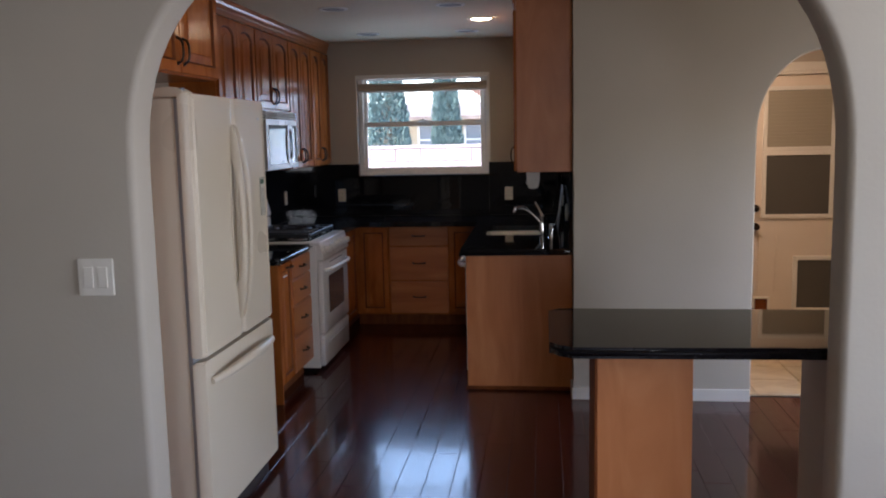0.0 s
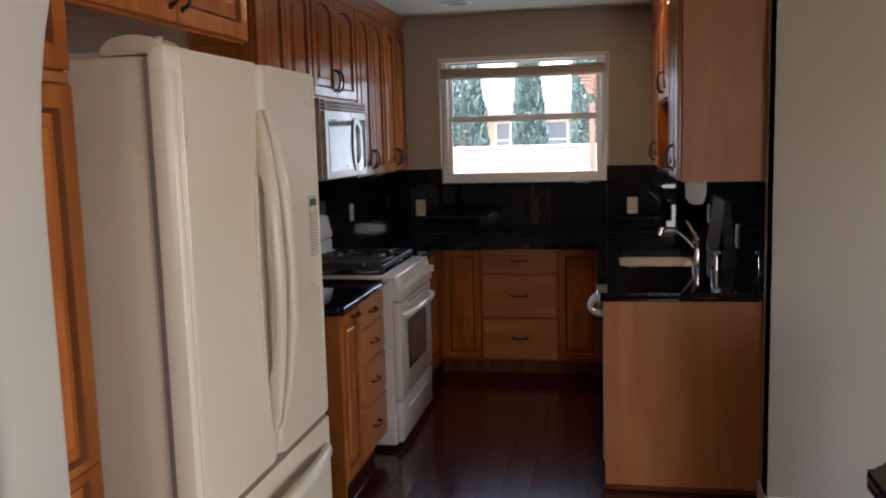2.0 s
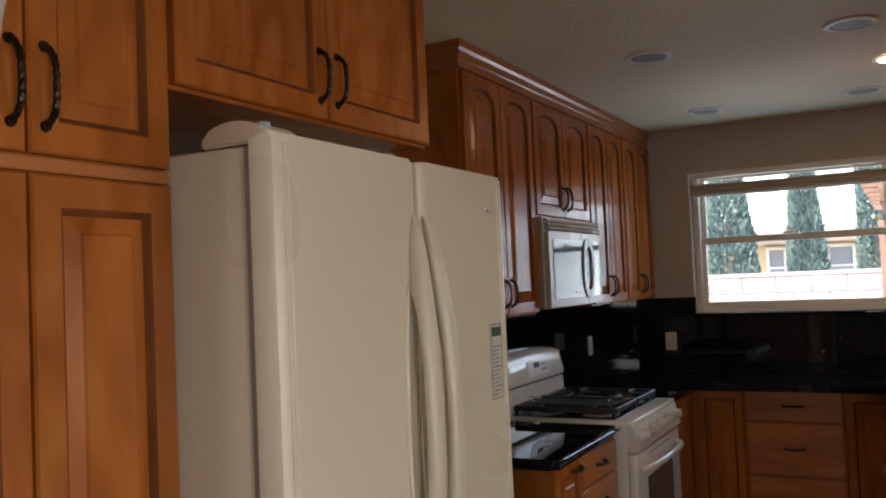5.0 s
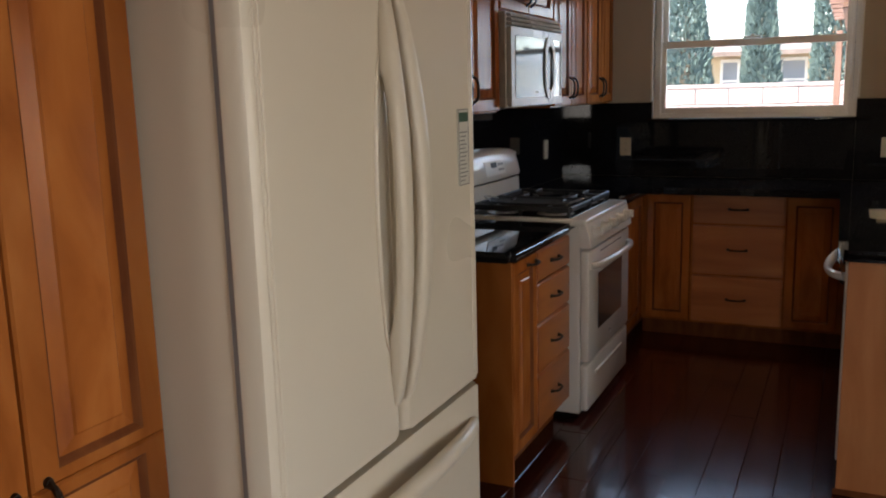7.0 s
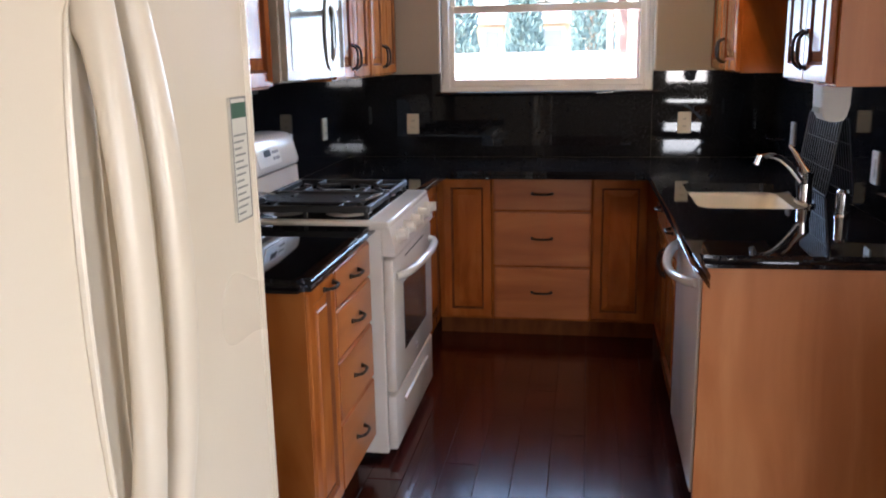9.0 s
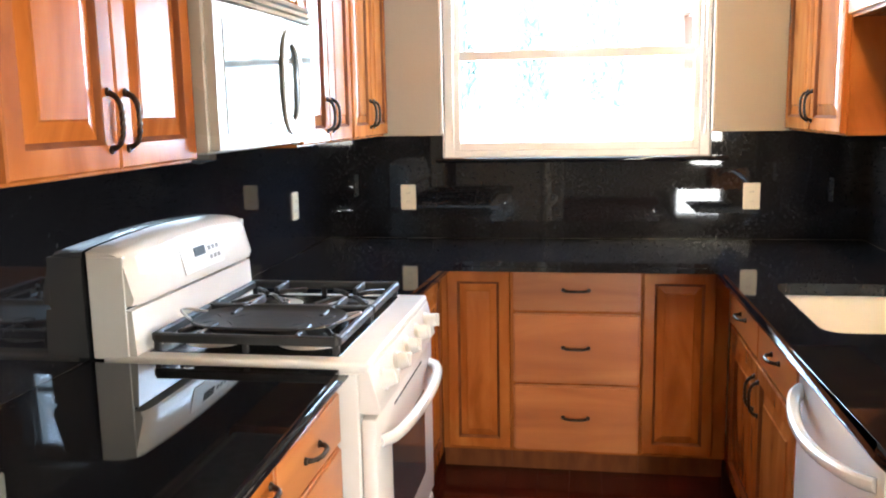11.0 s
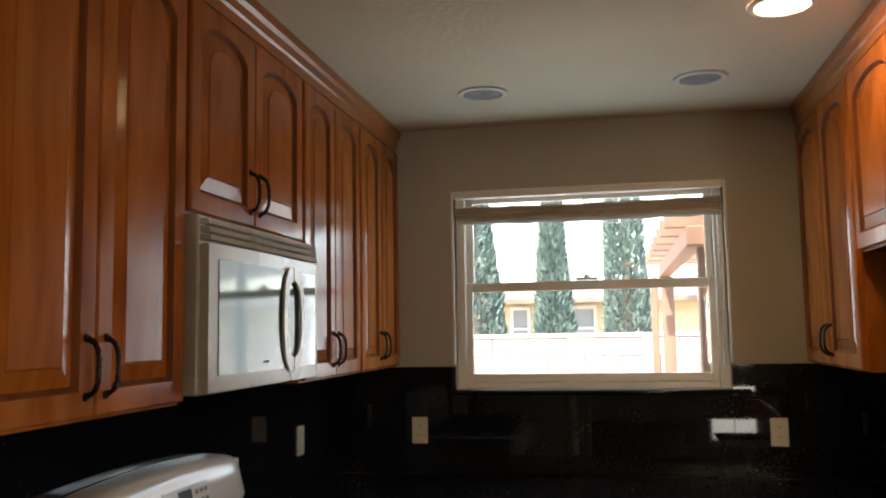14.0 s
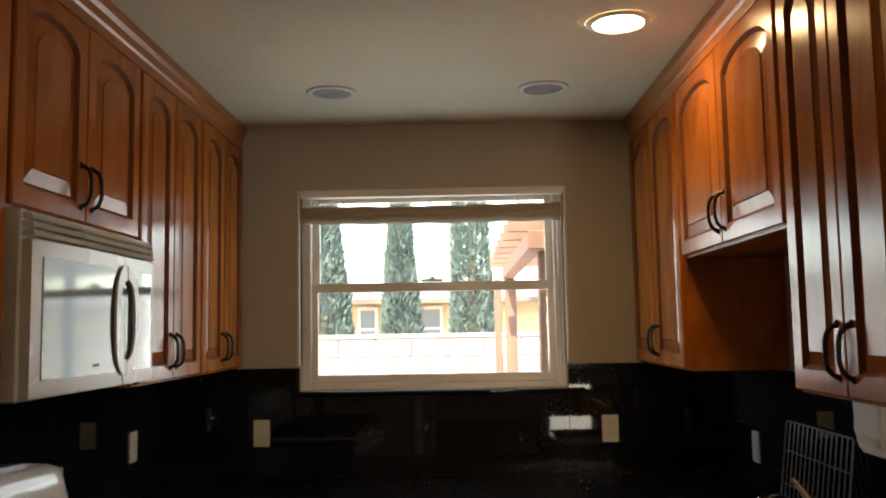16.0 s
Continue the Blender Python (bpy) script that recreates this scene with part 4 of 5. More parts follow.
part("control_panel", prism([(6.60, 0.004), (6.85, 0.004), (6.85, 0.078), (6.60, 0.078)], console_face, 0.003), VINYL, rg)
part("display", prism([(6.675, 0.042), (6.745, 0.042), (6.745, 0.068), (6.675, 0.068)], lambda u, v, n: console_face(u, v, n + 0.003), 0.0012), SLOT, rg)
for i in range(6):
    u, v = 6.765 + 0.026 * (i % 3), 0.022 + 0.026 * (i // 3)
    part("button", prism([(u, v), (u + 0.016, v), (u + 0.016, v + 0.012), (u, v + 0.012)], lambda p, q, n: console_face(p, q, n + 0.003), 0.0012), GREY, rg)
# front: slanted knob panel, oven door, drawer
b = prism([(RXF, 0.795), (RXF + 0.052, 0.795), (RXF + 0.048, 0.82), (RXF + 0.028, 0.905), (RXF, 0.905)], lambda u, v, n: Vector((u, RY0 + n, v)), RY1 - RY0)
bmesh.ops.bevel(b, geom=b.edges[:], offset=0.004, segments=2, affect="EDGES")
part("knob_panel", b, ENAMEL, rg, smooth=True)
for i in range(5):
    y = RY0 + 0.09 + i * (RY1 - RY0 - 0.18) / 4
    c = Vector((RXF + 0.040, y, 0.856))
    d = Vector((0.97, 0, 0.23))
    b = cyl(c - d * 0.004, c + d * 0.010, 0.030, 0.028, 20)
    cyl(c + d * 0.010, c + d * 0.034, 0.024, 0.019, 20, b)
    box(c.x + 0.028, c.x + 0.042, y - 0.005, y + 0.005, c.z - 0.012, c.z + 0.026, 0.002, 1, b)
    part("knob", b, ENAMEL, rg, smooth=True)
part("oven_door", box(RXF + 0.001, RXF + 0.040, RY0 + 0.003, RY1 - 0.003, 0.275, 0.783, 0.010), ENAMEL, rg, smooth=True)
part("oven_window", box(RXF + 0.040, RXF + 0.0425, RY0 + 0.16, RY1 - 0.16, 0.395, 0.66, 0.001, 1), OVENGLASS, rg)
b = bmesh.new()
for i in range(7):
    box(RXF + 0.040, RXF + 0.0415, RY0 + 0.20 + 0.055 * i, RY0 + 0.245 + 0.055 * i, 0.752, 0.758, bm=b)
part("door_vents", b, SLOT, rg)
part("badge", cyl((RXF + 0.040, 6.716, 0.335), (RXF + 0.0425, 6.716, 0.335), 0.016, 0.015, 20), STEEL, rg)
pts = [(RXF + 0.038 + 0.062 * math.sin(math.pi * i / 20) ** 0.45, RY0 + 0.045 + (RY1 - RY0 - 0.09) * i / 20, 0.712 + 0.012 * math.sin(math.pi * i / 20)) for i in range(21)]
part("handle", tube(pts, 0.0155, 10), ENAMEL, rg, "bowed white oven handle", True)
part("drawer", box(RXF + 0.001, RXF + 0.036, RY0 + 0.003, RY1 - 0.003, 0.045, 0.262, 0.010), ENAMEL, rg, smooth=True)
part("drawer_grip", box(RXF + 0.034, RXF + 0.046, RY0 + 0.14, RY1 - 0.14, 0.185, 0.205, 0.006), ENAMEL, rg, smooth=True)

gd = thing("griddle", (-1.745, 6.55, 0.951), "black oval cast-iron griddle lying on the grates", "griddle")
b = bmesh.new()
rings = []
for o, z in ((0.03, 0.951), (0.004, 0.972), (0.008, 0.976), (0.016, 0.970), (0.04, 0.967)):
    loop = []
    for k in range(40):
        a = 2 * math.pi * k / 40
        cx, cy = math.copysign(abs(math.cos(a)) ** 0.55, math.cos(a)), math.copysign(abs(math.sin(a)) ** 0.75, math.sin(a))
        loop.append(b.verts.new((-1.745 + (0.205 - o) * cx, 6.55 + (0.132 - o) * cy, z)))
    rings.append(loop)
for p, q in zip(rings, rings[1:]):
    for k in range(40):
        b.faces.new((p[k], p[(k + 1) % 40], q[(k + 1) % 40], q[k]))
b.faces.new(rings[0])
b.faces.new(rings[-1])
part("pan", b, IRON, gd, smooth=True)
for s in (-1, 1):
    x = -1.745 + s * 0.195
    pts = [(x + s * 0.05 * math.sin(math.pi * i / 10), 6.55 - 0.05 + 0.10 * i / 10, 0.974 + 0.016 * math.sin(math.pi * i / 10)) for i in range(11)]
    part("loop_handle", tube(pts, 0.0035, 8), STEEL, gd, smooth=True)

# ---- microwave ----
mw = thing("microwave", (-1.95, 6.765, 1.41), "white over-the-range microwave with a mirrored door", "microwave")
MX, MY0, MY1 = -1.812, 6.388, 7.144
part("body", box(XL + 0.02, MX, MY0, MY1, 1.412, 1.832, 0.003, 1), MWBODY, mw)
part("underside", box(XL + 0.05, MX - 0.02, MY0 + 0.03, MY1 - 0.03, 1.406, 1.4125), GREY, mw)
for k in range(3):
    z = 1.772 + 0.019 * k
    sl = prism([(MX, z), (MX + 0.030 - 0.003 * k, z), (MX + 0.026 - 0.003 * k, z + 0.012), (MX, z + 0.015)], lambda u, v, n: Vector((u, MY0 + 0.012 + n, v)), MY1 - MY0 - 0.024)
    part("vent_slat", sl, MWBODY, mw)


def bowed(y0, y1, z0, z1, x_in, bow, thick, bevel=0.004):
    """A gently bowed front panel across y."""
    n = 12
    front = []
    for i in range(n + 1):
        y = y0 + (y1 - y0) * i / n
        front.append((x_in + thick + bow * (1 - (2 * (y - MY0) / (MY1 - MY0) - 1) ** 2), y))
    own = prism(front + [(x_in, y1), (x_in, y0)], lambda u, v, n_: Vector((u, v, z0 + n_)), z1 - z0)
    if bevel:
        bmesh.ops.bevel(own, geom=[e for e in own.edges if abs(e.verts[0].co.z - e.verts[1].co.z) < 1e-6], offset=bevel, segments=2, affect="EDGES")
    return own


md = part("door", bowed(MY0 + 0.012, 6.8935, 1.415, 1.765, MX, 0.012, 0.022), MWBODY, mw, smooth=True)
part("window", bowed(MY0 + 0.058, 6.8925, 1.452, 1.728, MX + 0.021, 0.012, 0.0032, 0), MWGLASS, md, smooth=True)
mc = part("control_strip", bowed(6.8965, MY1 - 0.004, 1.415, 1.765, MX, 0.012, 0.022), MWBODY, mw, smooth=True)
part("keypad", bowed(6.8975, MY1 - 0.03, 1.452, 1.728, MX + 0.021, 0.012, 0.0032, 0), MWGLASS, mc, smooth=True)
for side, par in ((-1, md), (1, mc)):
    # half of an upright oval ring, flat in section
    outer, inner = [], []
    for k in range(25):
        a = -math.pi / 2 + math.pi * k / 24
        outer.append((6.895 + side * (0.0015 + 0.080 * math.cos(a) ** 0.72 if k not in (0, 24) else 0.0015), 1.590 + 0.150 * math.sin(a)))
        inner.append((6.895 + side * (0.0015 + 0.052 * math.cos(a) ** 0.6 if k not in (0, 24) else 0.0015), 1.590 + 0.108 * math.sin(a)))
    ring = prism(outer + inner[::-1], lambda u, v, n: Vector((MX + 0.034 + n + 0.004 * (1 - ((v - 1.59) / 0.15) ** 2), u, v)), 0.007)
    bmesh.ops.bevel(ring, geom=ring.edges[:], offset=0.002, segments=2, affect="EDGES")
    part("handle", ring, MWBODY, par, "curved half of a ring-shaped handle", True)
part("mark", box(MX + 0.032, MX + 0.0375, 6.69, 6.725, 1.472, 1.479), GREY, md)

# ---- bar counter ----
bar = thing("bar_counter", (0.7, 3.6, 0), "black granite breakfast bar on a maple post", "counter")
bt = slab(round_corner((0.185, 3.36), 0.07, math.pi, 1.5 * math.pi) + [(1.30, 3.29), (1.30, 3.905)] + round_corner((0.155, 3.865), 0.04, 0.5 * math.pi, math.pi), 0.918, 0.955, 0.015)
part("top", bt, GRANITE, bar, smooth=True)
part("post", box(0.276, 0.590, 3.47, 3.79, 0.0, 0.917, 0.002, 1), PANEL, bar, "flat maple veneer post")
# dark sheet over the post's left face; its shade is put into the colour
part("post_shaded_side", box(0.267, 0.2755, 3.465, 3.795, 0.0, 0.917, 0.001, 1), GLAZE, bar)
part("end_support", box(1.06, 1.28, 3.30, 3.90, 0.0, 0.917), PAINT, bar, "greige painted end support")

# ---- wall plates ----
NORTH, WEST, EAST, FRONT = facing("-y", 8.379, 0, 0), facing("+x", XL + 0.02, 0, 0), facing("-x", XR - 0.02, 0, 0), facing("-y", 3.13, 0, 0)
plate("wall_outlet", NORTH, -1.743, 1.105, 0.072, 0.117, PLATE, "ivory duplex outlet on the black backsplash", ["outlet"], "backsplash outlets")
plate("wall_outlet", NORTH, -0.208, 1.105, 0.072, 0.117, PLATE, "ivory duplex outlet on the black backsplash", ["outlet"], "backsplash outlets")
plate("wall_outlet", WEST, 7.885, 1.118, 0.072, 0.117, PLATE, "ivory duplex outlet beside the range", ["outlet"], "backsplash outlets")
plate("wall_outlet", WEST, 5.945, 1.108, 0.072, 0.117, PLATE, "ivory duplex outlet above the small counter", ["outlet"], "backsplash outlets")
plate("wall_switch", EAST, 7.88, 1.085, 0.072, 0.117, PLATEW, "white rocker switch on the black backsplash", ["rocker"], "backsplash outlets")
plate("wall_switch", EAST, 6.62, 1.085, 0.072, 0.117, PLATEW, "white rocker switch on the backsplash behind the faucet", ["rocker"], "backsplash outlets")
plate("light_switch", FRONT, -1.285, 1.208, 0.118, 0.117, PLATEW, "white double rocker light switch on the greige wall", ["rocker", "rocker"], "light switches")

# ---- faucet and sink things ----
FCX, FCY = 0.095, 6.89
fc = thing("faucet", (FCX, FCY, CT), "chrome single-lever kitchen faucet", "faucet")
b = slab([(FCX + 0.032 * math.cos(a), FCY + 0.105 * math.sin(a)) for a in np.linspace(0, 2 * math.pi, 28, endpoint=False)], CT, CT + 0.012, 0.005)
part("base_plate", b, CHROME, fc, smooth=True)
b = cyl((FCX, FCY, CT + 0.010), (FCX, FCY, CT + 0.075), 0.029, 0.024, 24)
cyl((FCX, FCY, CT + 0.075), (FCX, FCY, CT + 0.118), 0.024, 0.027, 24, b)
part("column", b, CHROME, fc, smooth=True)
pts = []
for i in range(17):
    a = i / 16
    pts.append((FCX - 0.008 - 0.185 * a, FCY - 0.095 * a, CT + 0.078 + 0.115 * math.sin(math.pi * 0.62 * a)))
part("spout", tube(pts, [0.0125 - 0.003 * (i / 16) for i in range(17)], 12), CHROME, fc, smooth=True)
part("spout_head", cyl((pts[-1][0] + 0.004, pts[-1][1], pts[-1][2] + 0.010), (pts[-1][0] - 0.010, pts[-1][1] - 0.004, pts[-1][2] - 0.026), 0.0135, 0.0125, 16), CHROME, fc, smooth=True)
part("lever", tube([(FCX, FCY, CT + 0.112), (FCX - 0.015, FCY + 0.018, CT + 0.145), (FCX - 0.037, FCY + 0.042, CT + 0.190), (FCX - 0.055, FCY + 0.06, CT + 0.216)], [0.018, 0.011, 0.0075, 0.006], 10, squash=1.3), CHROME, fc, smooth=True)
gapt = thing("air_gap", (0.16, 6.62, CT), "chrome air gap cylinder standing on the counter", "fitting")
b = cyl((0.16, 6.62, CT), (0.16, 6.62, CT + 0.085), 0.0235, 0.0225, 24)
cyl((0.16, 6.62, CT + 0.085), (0.16, 6.62, CT + 0.095), 0.0225, 0.016, 24, b)
part("cap", b, CHROME, gapt, smooth=True)
part("collar", cyl((0.16, 6.62, CT), (0.16, 6.62, CT + 0.008), 0.029, 0.027, 24), CHROME, gapt, smooth=True)

rk = thing("wire_rack", (0.2, 7.3, CT), "chrome wire cooling rack leaning on the backsplash", "rack")


def rack(u, v):
    return (0.208 + 0.040 * v / 0.31, 7.03 + u, CT + 0.004 + 0.306 * v / 0.31)


frame_pts = [rack(*p) for p in ((0.012, 0), (0.488, 0), (0.497, 0.003), (0.50, 0.012), (0.50, 0.298), (0.497, 0.307), (0.488, 0.31), (0.012, 0.31), (0.003, 0.307), (0, 0.298), (0, 0.012), (0.003, 0.003), (0.012, 0))]
part("rim", tube(frame_pts, 0.0030, 8), WIRE, rk, smooth=True)
for i in range(1, 14):
    u = 0.50 * i / 14
    part("wire", tube([rack(u, 0.0), rack(u, 0.31)], 0.0017, 6), WIRE, rk)
for v in (0.10, 0.21):
    p = [Vector(rack(w_, v)) + Vector((0.004, 0, 0)) for w_ in (0.0, 0.50)]
    part("cross_wire", tube(p, 0.0018, 6), WIRE, rk)

dp = thing("under_cabinet_dispenser", (0.034, 6.39, 1.27), "white plastic dispenser mounted under the upper cabinet", "dispenser")
b = prism([(-0.045, 0.0), (0.045, 0.0), (0.042, -0.07), (0.034, -0.112), (0.02, -0.122), (-0.02, -0.122), (-0.034, -0.112), (-0.042, -0.07)], lambda u, v, n: Vector((0.034 + u, 6.33 + n, 1.389 + v)), 0.12)
bmesh.ops.bevel(b, geom=b.edges[:], offset=0.006, segments=2, affect="EDGES")
part("housing", b, PLATEW, dp, smooth=True)
part("front_slot", box(-0.0125, -0.0085, 6.35, 6.43, 1.295, 1.312, 0.001, 1), SINKM, dp)

# ---- laundry beyond the arched doorway ----
ld = thing("door_1", (2.14, 7.70, 0), "cream exterior door with a window and a pet flap", "door", kind="structure")
DY = 7.66
part("slab", box(1.742, 2.545, DY, DY + 0.045, 0.012, 2.045, 0.002, 1), DOORM, ld)
b = bmesh.new()
for p in ((1.72, 1.741, 0.0, 2.068), (2.546, 2.562, 0.0, 2.068), (1.741, 2.546, 2.046, 2.068)):
    box(p[0], p[1], 7.632, 7.72, p[2], p[3], bm=b)
for p in ((1.655, 1.722, 0.0, 2.135), (2.558, 2.598, 0.0, 2.135), (1.722, 2.558, 2.068, 2.135)):
    box(p[0], p[1], 7.622, 7.6395, p[2], p[3], 0.003, 1, b)
part("door_frame", b, TRIM, ld)


def door_panel(name, x0, x1, z0, z1, fw, mat_in, deep=0.004, framemat=None):
    b = bmesh.new()
    for p in ((x0, x0 + fw, z0, z1), (x1 - fw, x1, z0, z1), (x0 + fw, x1 - fw, z0, z0 + fw), (x0 + fw, x1 - fw, z1 - fw, z1)):
        box(p[0], p[1], DY - 0.016, DY - 0.0005, p[2], p[3], 0.003, 1, b)
    f = part(name, b, framemat or TRIM, ld)
    part("infill", box(x0 + fw, x1 - fw, DY - deep, DY - 0.001, z0 + fw, z1 - fw), mat_in, f)


door_panel("window_upper", 1.815, 2.36, 1.455, 1.955, 0.032, BLINDM)
door_panel("window_lower", 1.815, 2.36, 0.925, 1.453, 0.032, MESHM)
b = bmesh.new()
for k in range(15):
    box(1.848, 2.327, DY - 0.009, DY - 0.005, 1.49 + 0.0285 * k, 1.512 + 0.0285 * k, 0.001, 1, b)
part("blind_slats", b, BLINDM, ld)
door_panel("pet_flap", 2.07, 2.44, 0.17, 0.625, 0.035, MESHM)
door_panel("small_vent", 1.765, 1.90, 0.17, 0.295, 0.018, GLAZE)
for x0, x1 in ((1.80, 1.86), (1.93, 2.0)):
    part("moulding", box(x0, x0 + 0.012, DY - 0.006, DY + 0.0, 0.33, 0.78, 0.002, 1), DOORM, ld)
for z in (1.005, 0.862):
    b = cyl((1.775, DY, z), (1.775, DY - 0.012, z), 0.030, 0.028, 18)
    cyl((1.775, DY - 0.012, z), (1.775, DY - 0.055, z), 0.014, 0.024 if z < 0.9 else 0.012, 18, b)
    part("lock" if z > 0.9 else "knob", b, BRONZE, ld, "dark bronze lock" if z > 0.9 else "dark bronze knob", True)
# warm fill added under the laundry ceiling; no fitting is seen there
area_lamp("laundry_fill", (1.3, 6.7, CEIL_Z - 0.03), (1.5, 6.75, 0), 0.3, 0.3, LAUNDRY_W, (1.0, 0.66, 0.40))

# ---- outdoors behind the kitchen window ----
tagged(part("ground", box(-400, 400, 8.6, 900, -0.35, -0.20), SOIL), "sunlit pale concrete back yard", "ground", kind="structure")
yw = thing("block_wall", (-1, 14, -0.2), "pale concrete block garden wall", "garden wall", kind="structure")
part("mortar", box(-14, 12, 14.012, 14.18, -0.2, 1.45), BLOCK, yw)
part("cap", box(-14, 12, 13.98, 14.20, 1.452, 1.50, 0.006, 1), BLOCK, yw)
blk = bmesh.new()
bmesh.ops.create_cube(blk, size=1, matrix=Matrix.Diagonal((0.392, 0.06, 0.192, 1)))
bmesh.ops.bevel(blk, geom=blk.edges[:], offset=0.006, segments=1, affect="EDGES")
blk_me = bpy.data.meshes.new("block")
blk.to_mesh(blk_me)
blk.free()
blk_me.materials.append(BLOCK)
for r in range(8):
    for c in range(14):
        ob = new("block", blk_me)
        ob.parent, ob.matrix_parent_inverse = yw, base_of(yw).inverted()
        ob.location = (-4.2 + 0.4 * c + (0.2 if r % 2 else 0), 14.02 + random.uniform(-0.002, 0.002), -0.05 + 0.2 * r)

nh = thing("neighbour_house", (-1, 21, -0.2), "cream stucco house behind the garden wall", "house")
part("wall", box(-9, 9, 20.0, 20.2, -0.2, 2.02), STUCCO, nh)
part("roof", prism([(19.4, 2.0), (19.4, 2.08), (23.0, 2.5), (23.0, 2.4)], lambda u, v, n: Vector((-9.5 + n, u, v)), 19.0), ROOFM, nh)
for x, h in ((-1.42, 0.19), (-2.53, 0.13), (1.6, 0.3)):
    b = bmesh.new()
    for p in ((x - h - 0.05, x - h, 1.15, 1.96), (x + h, x + h + 0.05, 1.15, 1.96), (x - h, x + h, 1.15, 1.21), (x - h, x + h, 1.90, 1.96), (x - h, x + h, 1.54, 1.58)):
        box(p[0], p[1], 19.95, 20.02, p[2], p[3], bm=b)
    w = part("window", b, VINYL, nh)
    part("pane", box(x - h, x + h, 19.985, 19.998, 1.21, 1.90), HOUSEPANE, w)


def cypress(x, y, h, r, taper, seed):
    rnd = random.Random(seed)
    ob = thing("cypress_tree", (x, y, -0.2), "tall narrow dark green cypress behind the garden wall", "tree", "row of cypress trees")
    part("trunk", tube([(x, y, -0.2), (x + 0.03, y, h * 0.4), (x, y, h * 0.8)], [0.10, 0.07, 0.02], 8), BARK, ob, smooth=True)
    for k in range(7):
        z = 0.4 + h * 0.11 * k
        a = rnd.uniform(0, 6.28)
        part("limb", tube([(x, y, z), (x + 0.2 * math.cos(a), y + 0.2 * math.sin(a), z + 0.35)], [0.03, 0.008], 6), BARK, ob)
    verts, faces = [], []
    for i in range(16000):
        v = rnd.random() ** 1.2
        rad = r * min(1.0, (v / 0.10) ** 0.5) * (1 - v) ** taper
        a = rnd.uniform(0, 2 * math.pi)
        lobe = 0.95 + 0.06 * math.sin(3 * a + 11 * v + seed) + 0.05 * math.sin(7 * a - 31 * v + seed)
        d = rad * lobe * (0.70 + 0.30 * math.sqrt(rnd.random()))
        c = Vector((x + d * math.cos(a), y + d * math.sin(a), -0.1 + h * v))
        s = rnd.uniform(0.035, 0.075)
        up = Vector((0.55 * math.cos(a) + rnd.uniform(-0.35, 0.35), 0.55 * math.sin(a) + rnd.uniform(-0.35, 0.35), 1)).normalized()
        side = up.cross(Vector((rnd.uniform(-1, 1), rnd.uniform(-1, 1), 0.1))).normalized()
        k = len(verts)
        verts += [c - side * s * 0.4, c + up * s * 0.6 - side * s * 0.2, c + up * s * 1.4, c + side * s * 0.4]
        faces.append((k, k + 3, k + 2, k + 1))
    me = bpy.data.meshes.new("crown")
    me.from_pydata(verts, [], faces)
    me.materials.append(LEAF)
    cr = new("crown", me)
    cr.parent, cr.matrix_parent_inverse = ob, base_of(ob).inverted()


for i, (x, h, r, taper) in enumerate(((-2.86, 4.6, 0.60, 0.75), (-1.72, 4.4, 0.42, 0.75), (-0.70, 6.4, 0.40, 0.6))):
    cypress(x, 17.0, h, r, taper, 3 + i)

# patio cover beside the window: a beam runs out from the house, rafters across it
pc = thing("patio_cover", (0.2, 10.4, -0.2), "brown timber patio cover with posts and rafters", "pergola")
for x, y, w in ((-0.548, 11.62, 0.028), (-0.443, 11.60, 0.045), (-0.395, 9.10, 0.045), (1.6, 11.6, 0.05)):
    part("post", box(x - w, x + w, y - w, y + w, -0.2, 1.95, 0.005, 1), REDWOOD, pc)
for x in (-0.455, 1.6):
    part("beam", box(x - 0.045, x + 0.045, 8.95, 11.80, 1.952, 2.05, 0.005, 1), REDWOOD, pc)
for i in range(7):
    y = 9.05 + 0.44 * i
    part("rafter", box(-0.60, 2.2, y - 0.02, y + 0.02, 2.052, 2.15, 0.004, 1), REDWOOD, pc)

# ---- floor boards and tiles ----
tagged(part("floor_front", box(-3.20, 2.60, -2.5, 2.0, -0.011, 0.0), FLOORFRONT), "dark cherry wood floor of the front room", "floor", kind="structure")
PW = 0.130
rnd = random.Random(11)
meshes = {}


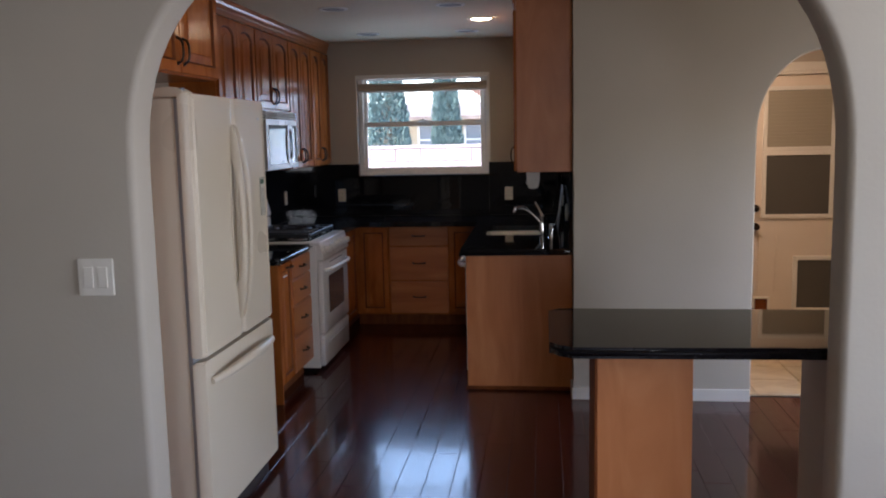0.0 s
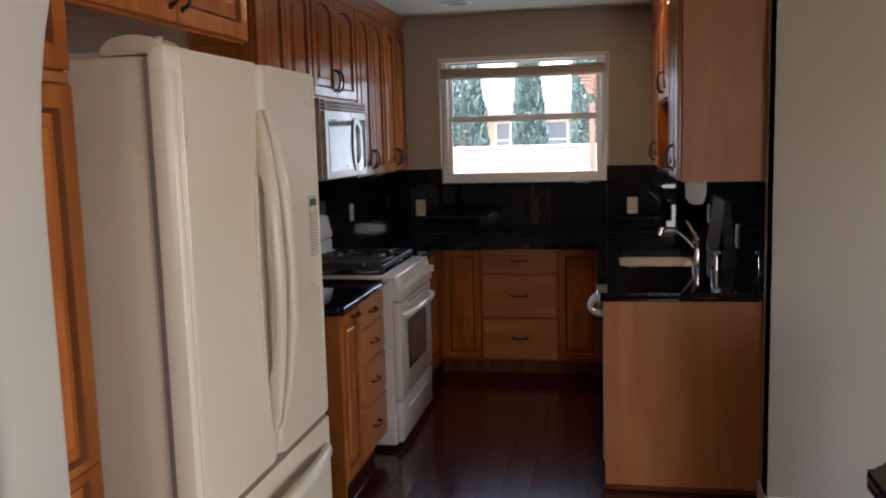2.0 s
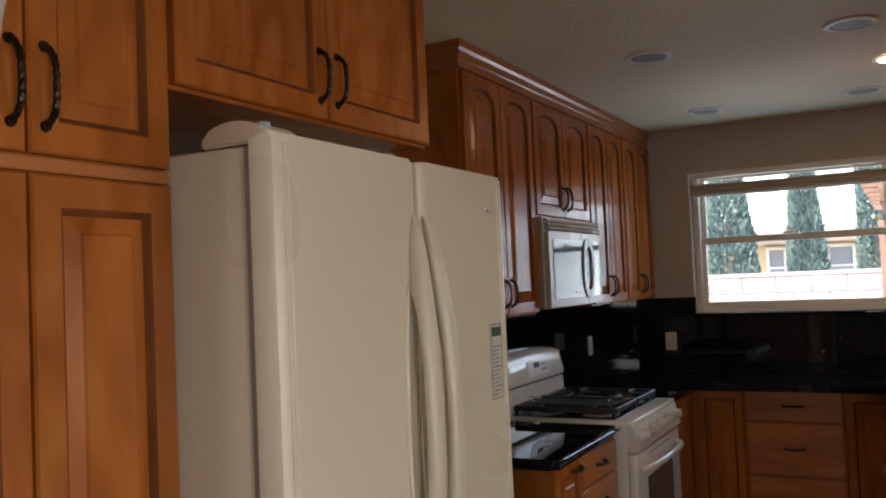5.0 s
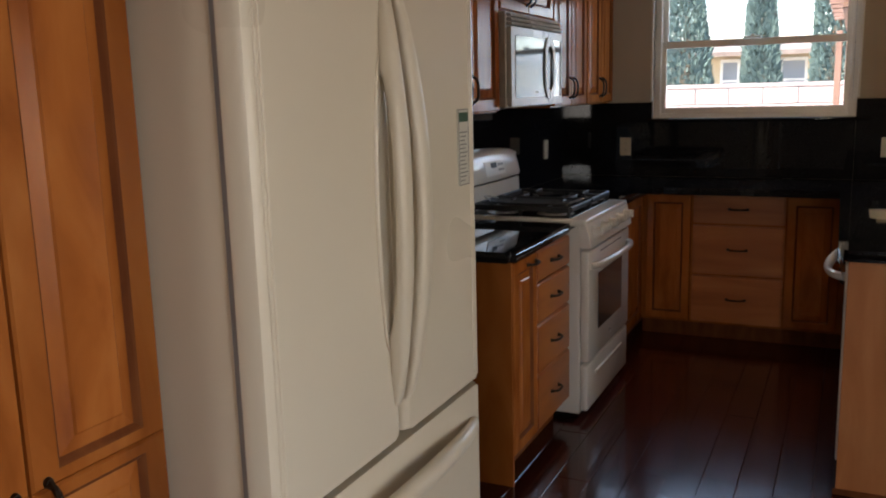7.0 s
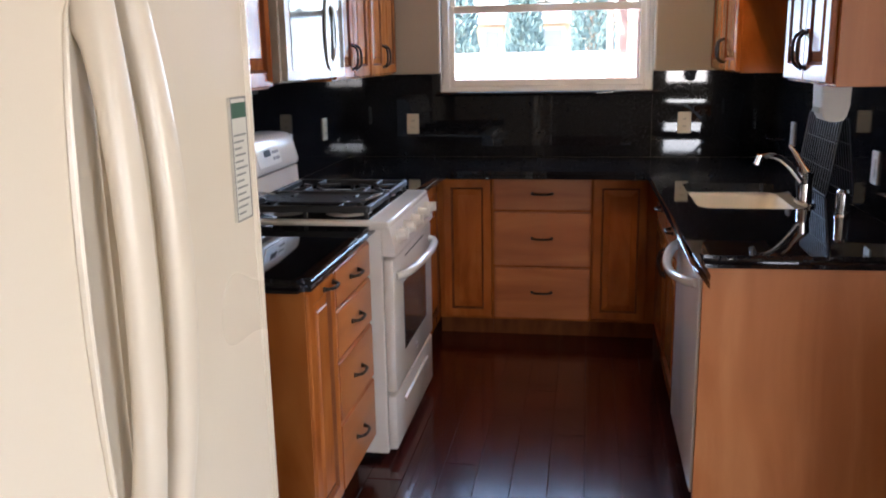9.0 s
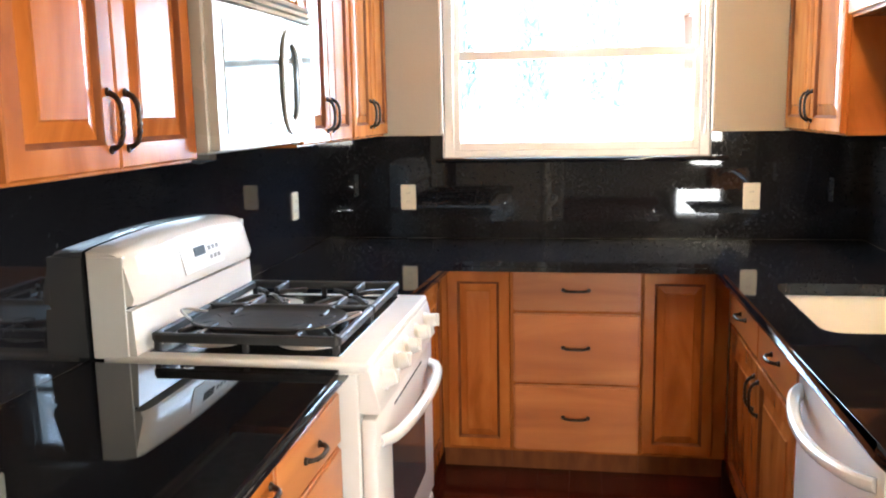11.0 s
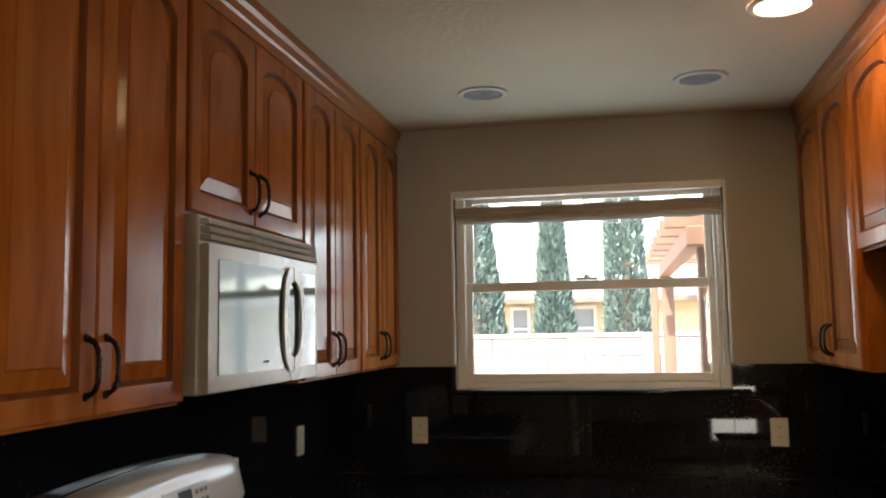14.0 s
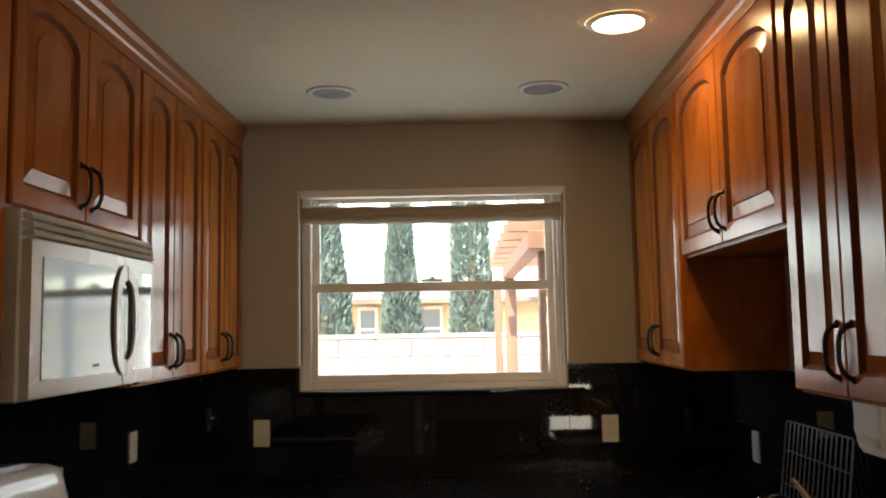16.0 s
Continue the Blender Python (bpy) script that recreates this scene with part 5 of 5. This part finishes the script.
def plank(x, y0, y1, zofs):
    length = round((y1 - y0) * 20) / 20
    if length not in meshes:
        b = bmesh.new()
        w, e = PW / 2 - 0.0005, 0.0018
        hl = length / 2 - 0.0003
        lo = [b.verts.new((sx * w, sy * hl, -0.012)) for sx, sy in ((-1, -1), (1, -1), (1, 1), (-1, 1))]
        mi = [b.verts.new((sx * w, sy * hl, -0.0010)) for sx, sy in ((-1, -1), (1, -1), (1, 1), (-1, 1))]
        hi = [b.verts.new((sx * (w - e), sy * (hl - e), 0.0)) for sx, sy in ((-1, -1), (1, -1), (1, 1), (-1, 1))]
        for p, q in ((lo, mi), (mi, hi)):
            for k in range(4):
                b.faces.new((p[k], p[(k + 1) % 4], q[(k + 1) % 4], q[k]))
        b.faces.new(hi)
        me = bpy.data.meshes.new("plank")
        b.to_mesh(me)
        b.free()
        me.materials.append(FLOORWOOD)
        meshes[length] = me
    ob = new("plank", meshes[length])
    ob.parent = floor
    ob.location = (x, y0 + length / 2, zofs)
    ob.rotation_euler = (rnd.uniform(-0.0015, 0.0015), rnd.uniform(-0.007, 0.007), 0)


for c in range(37):
    x = -2.09 + PW * c
    y = 2.0 - rnd.choice((0, 0.3, 0.6, 0.9))
    end = 5.93 if x > 0.36 else 8.35
    while y < end - 0.05:
        ln = rnd.choice((0.75, 0.9, 1.05, 1.2, 1.2, 1.35))
        a, bnd = max(y, 2.0), min(y + ln, end)
        if bnd - a > 0.1:
            plank(x, a, a + round((bnd - a) * 20 - 0.49) / 20, rnd.uniform(-0.0006, 0.0))
        y += ln

tb = bmesh.new()
bmesh.ops.create_cube(tb, size=1, matrix=Matrix.Diagonal((0.326, 0.326, 0.012, 1)))
bmesh.ops.bevel(tb, geom=tb.edges[:], offset=0.003, segments=1, affect="EDGES")
tme = bpy.data.meshes.new("floor_tile")
tb.to_mesh(tme)
tb.free()
tme.materials.append(STONE)
for i in range(7):
    for j in range(5):
        ob = new("floor_tile", tme)
        ob.parent = floor
        ob.location = (0.585 + 0.33 * i, 6.12 + 0.33 * j, -0.004)
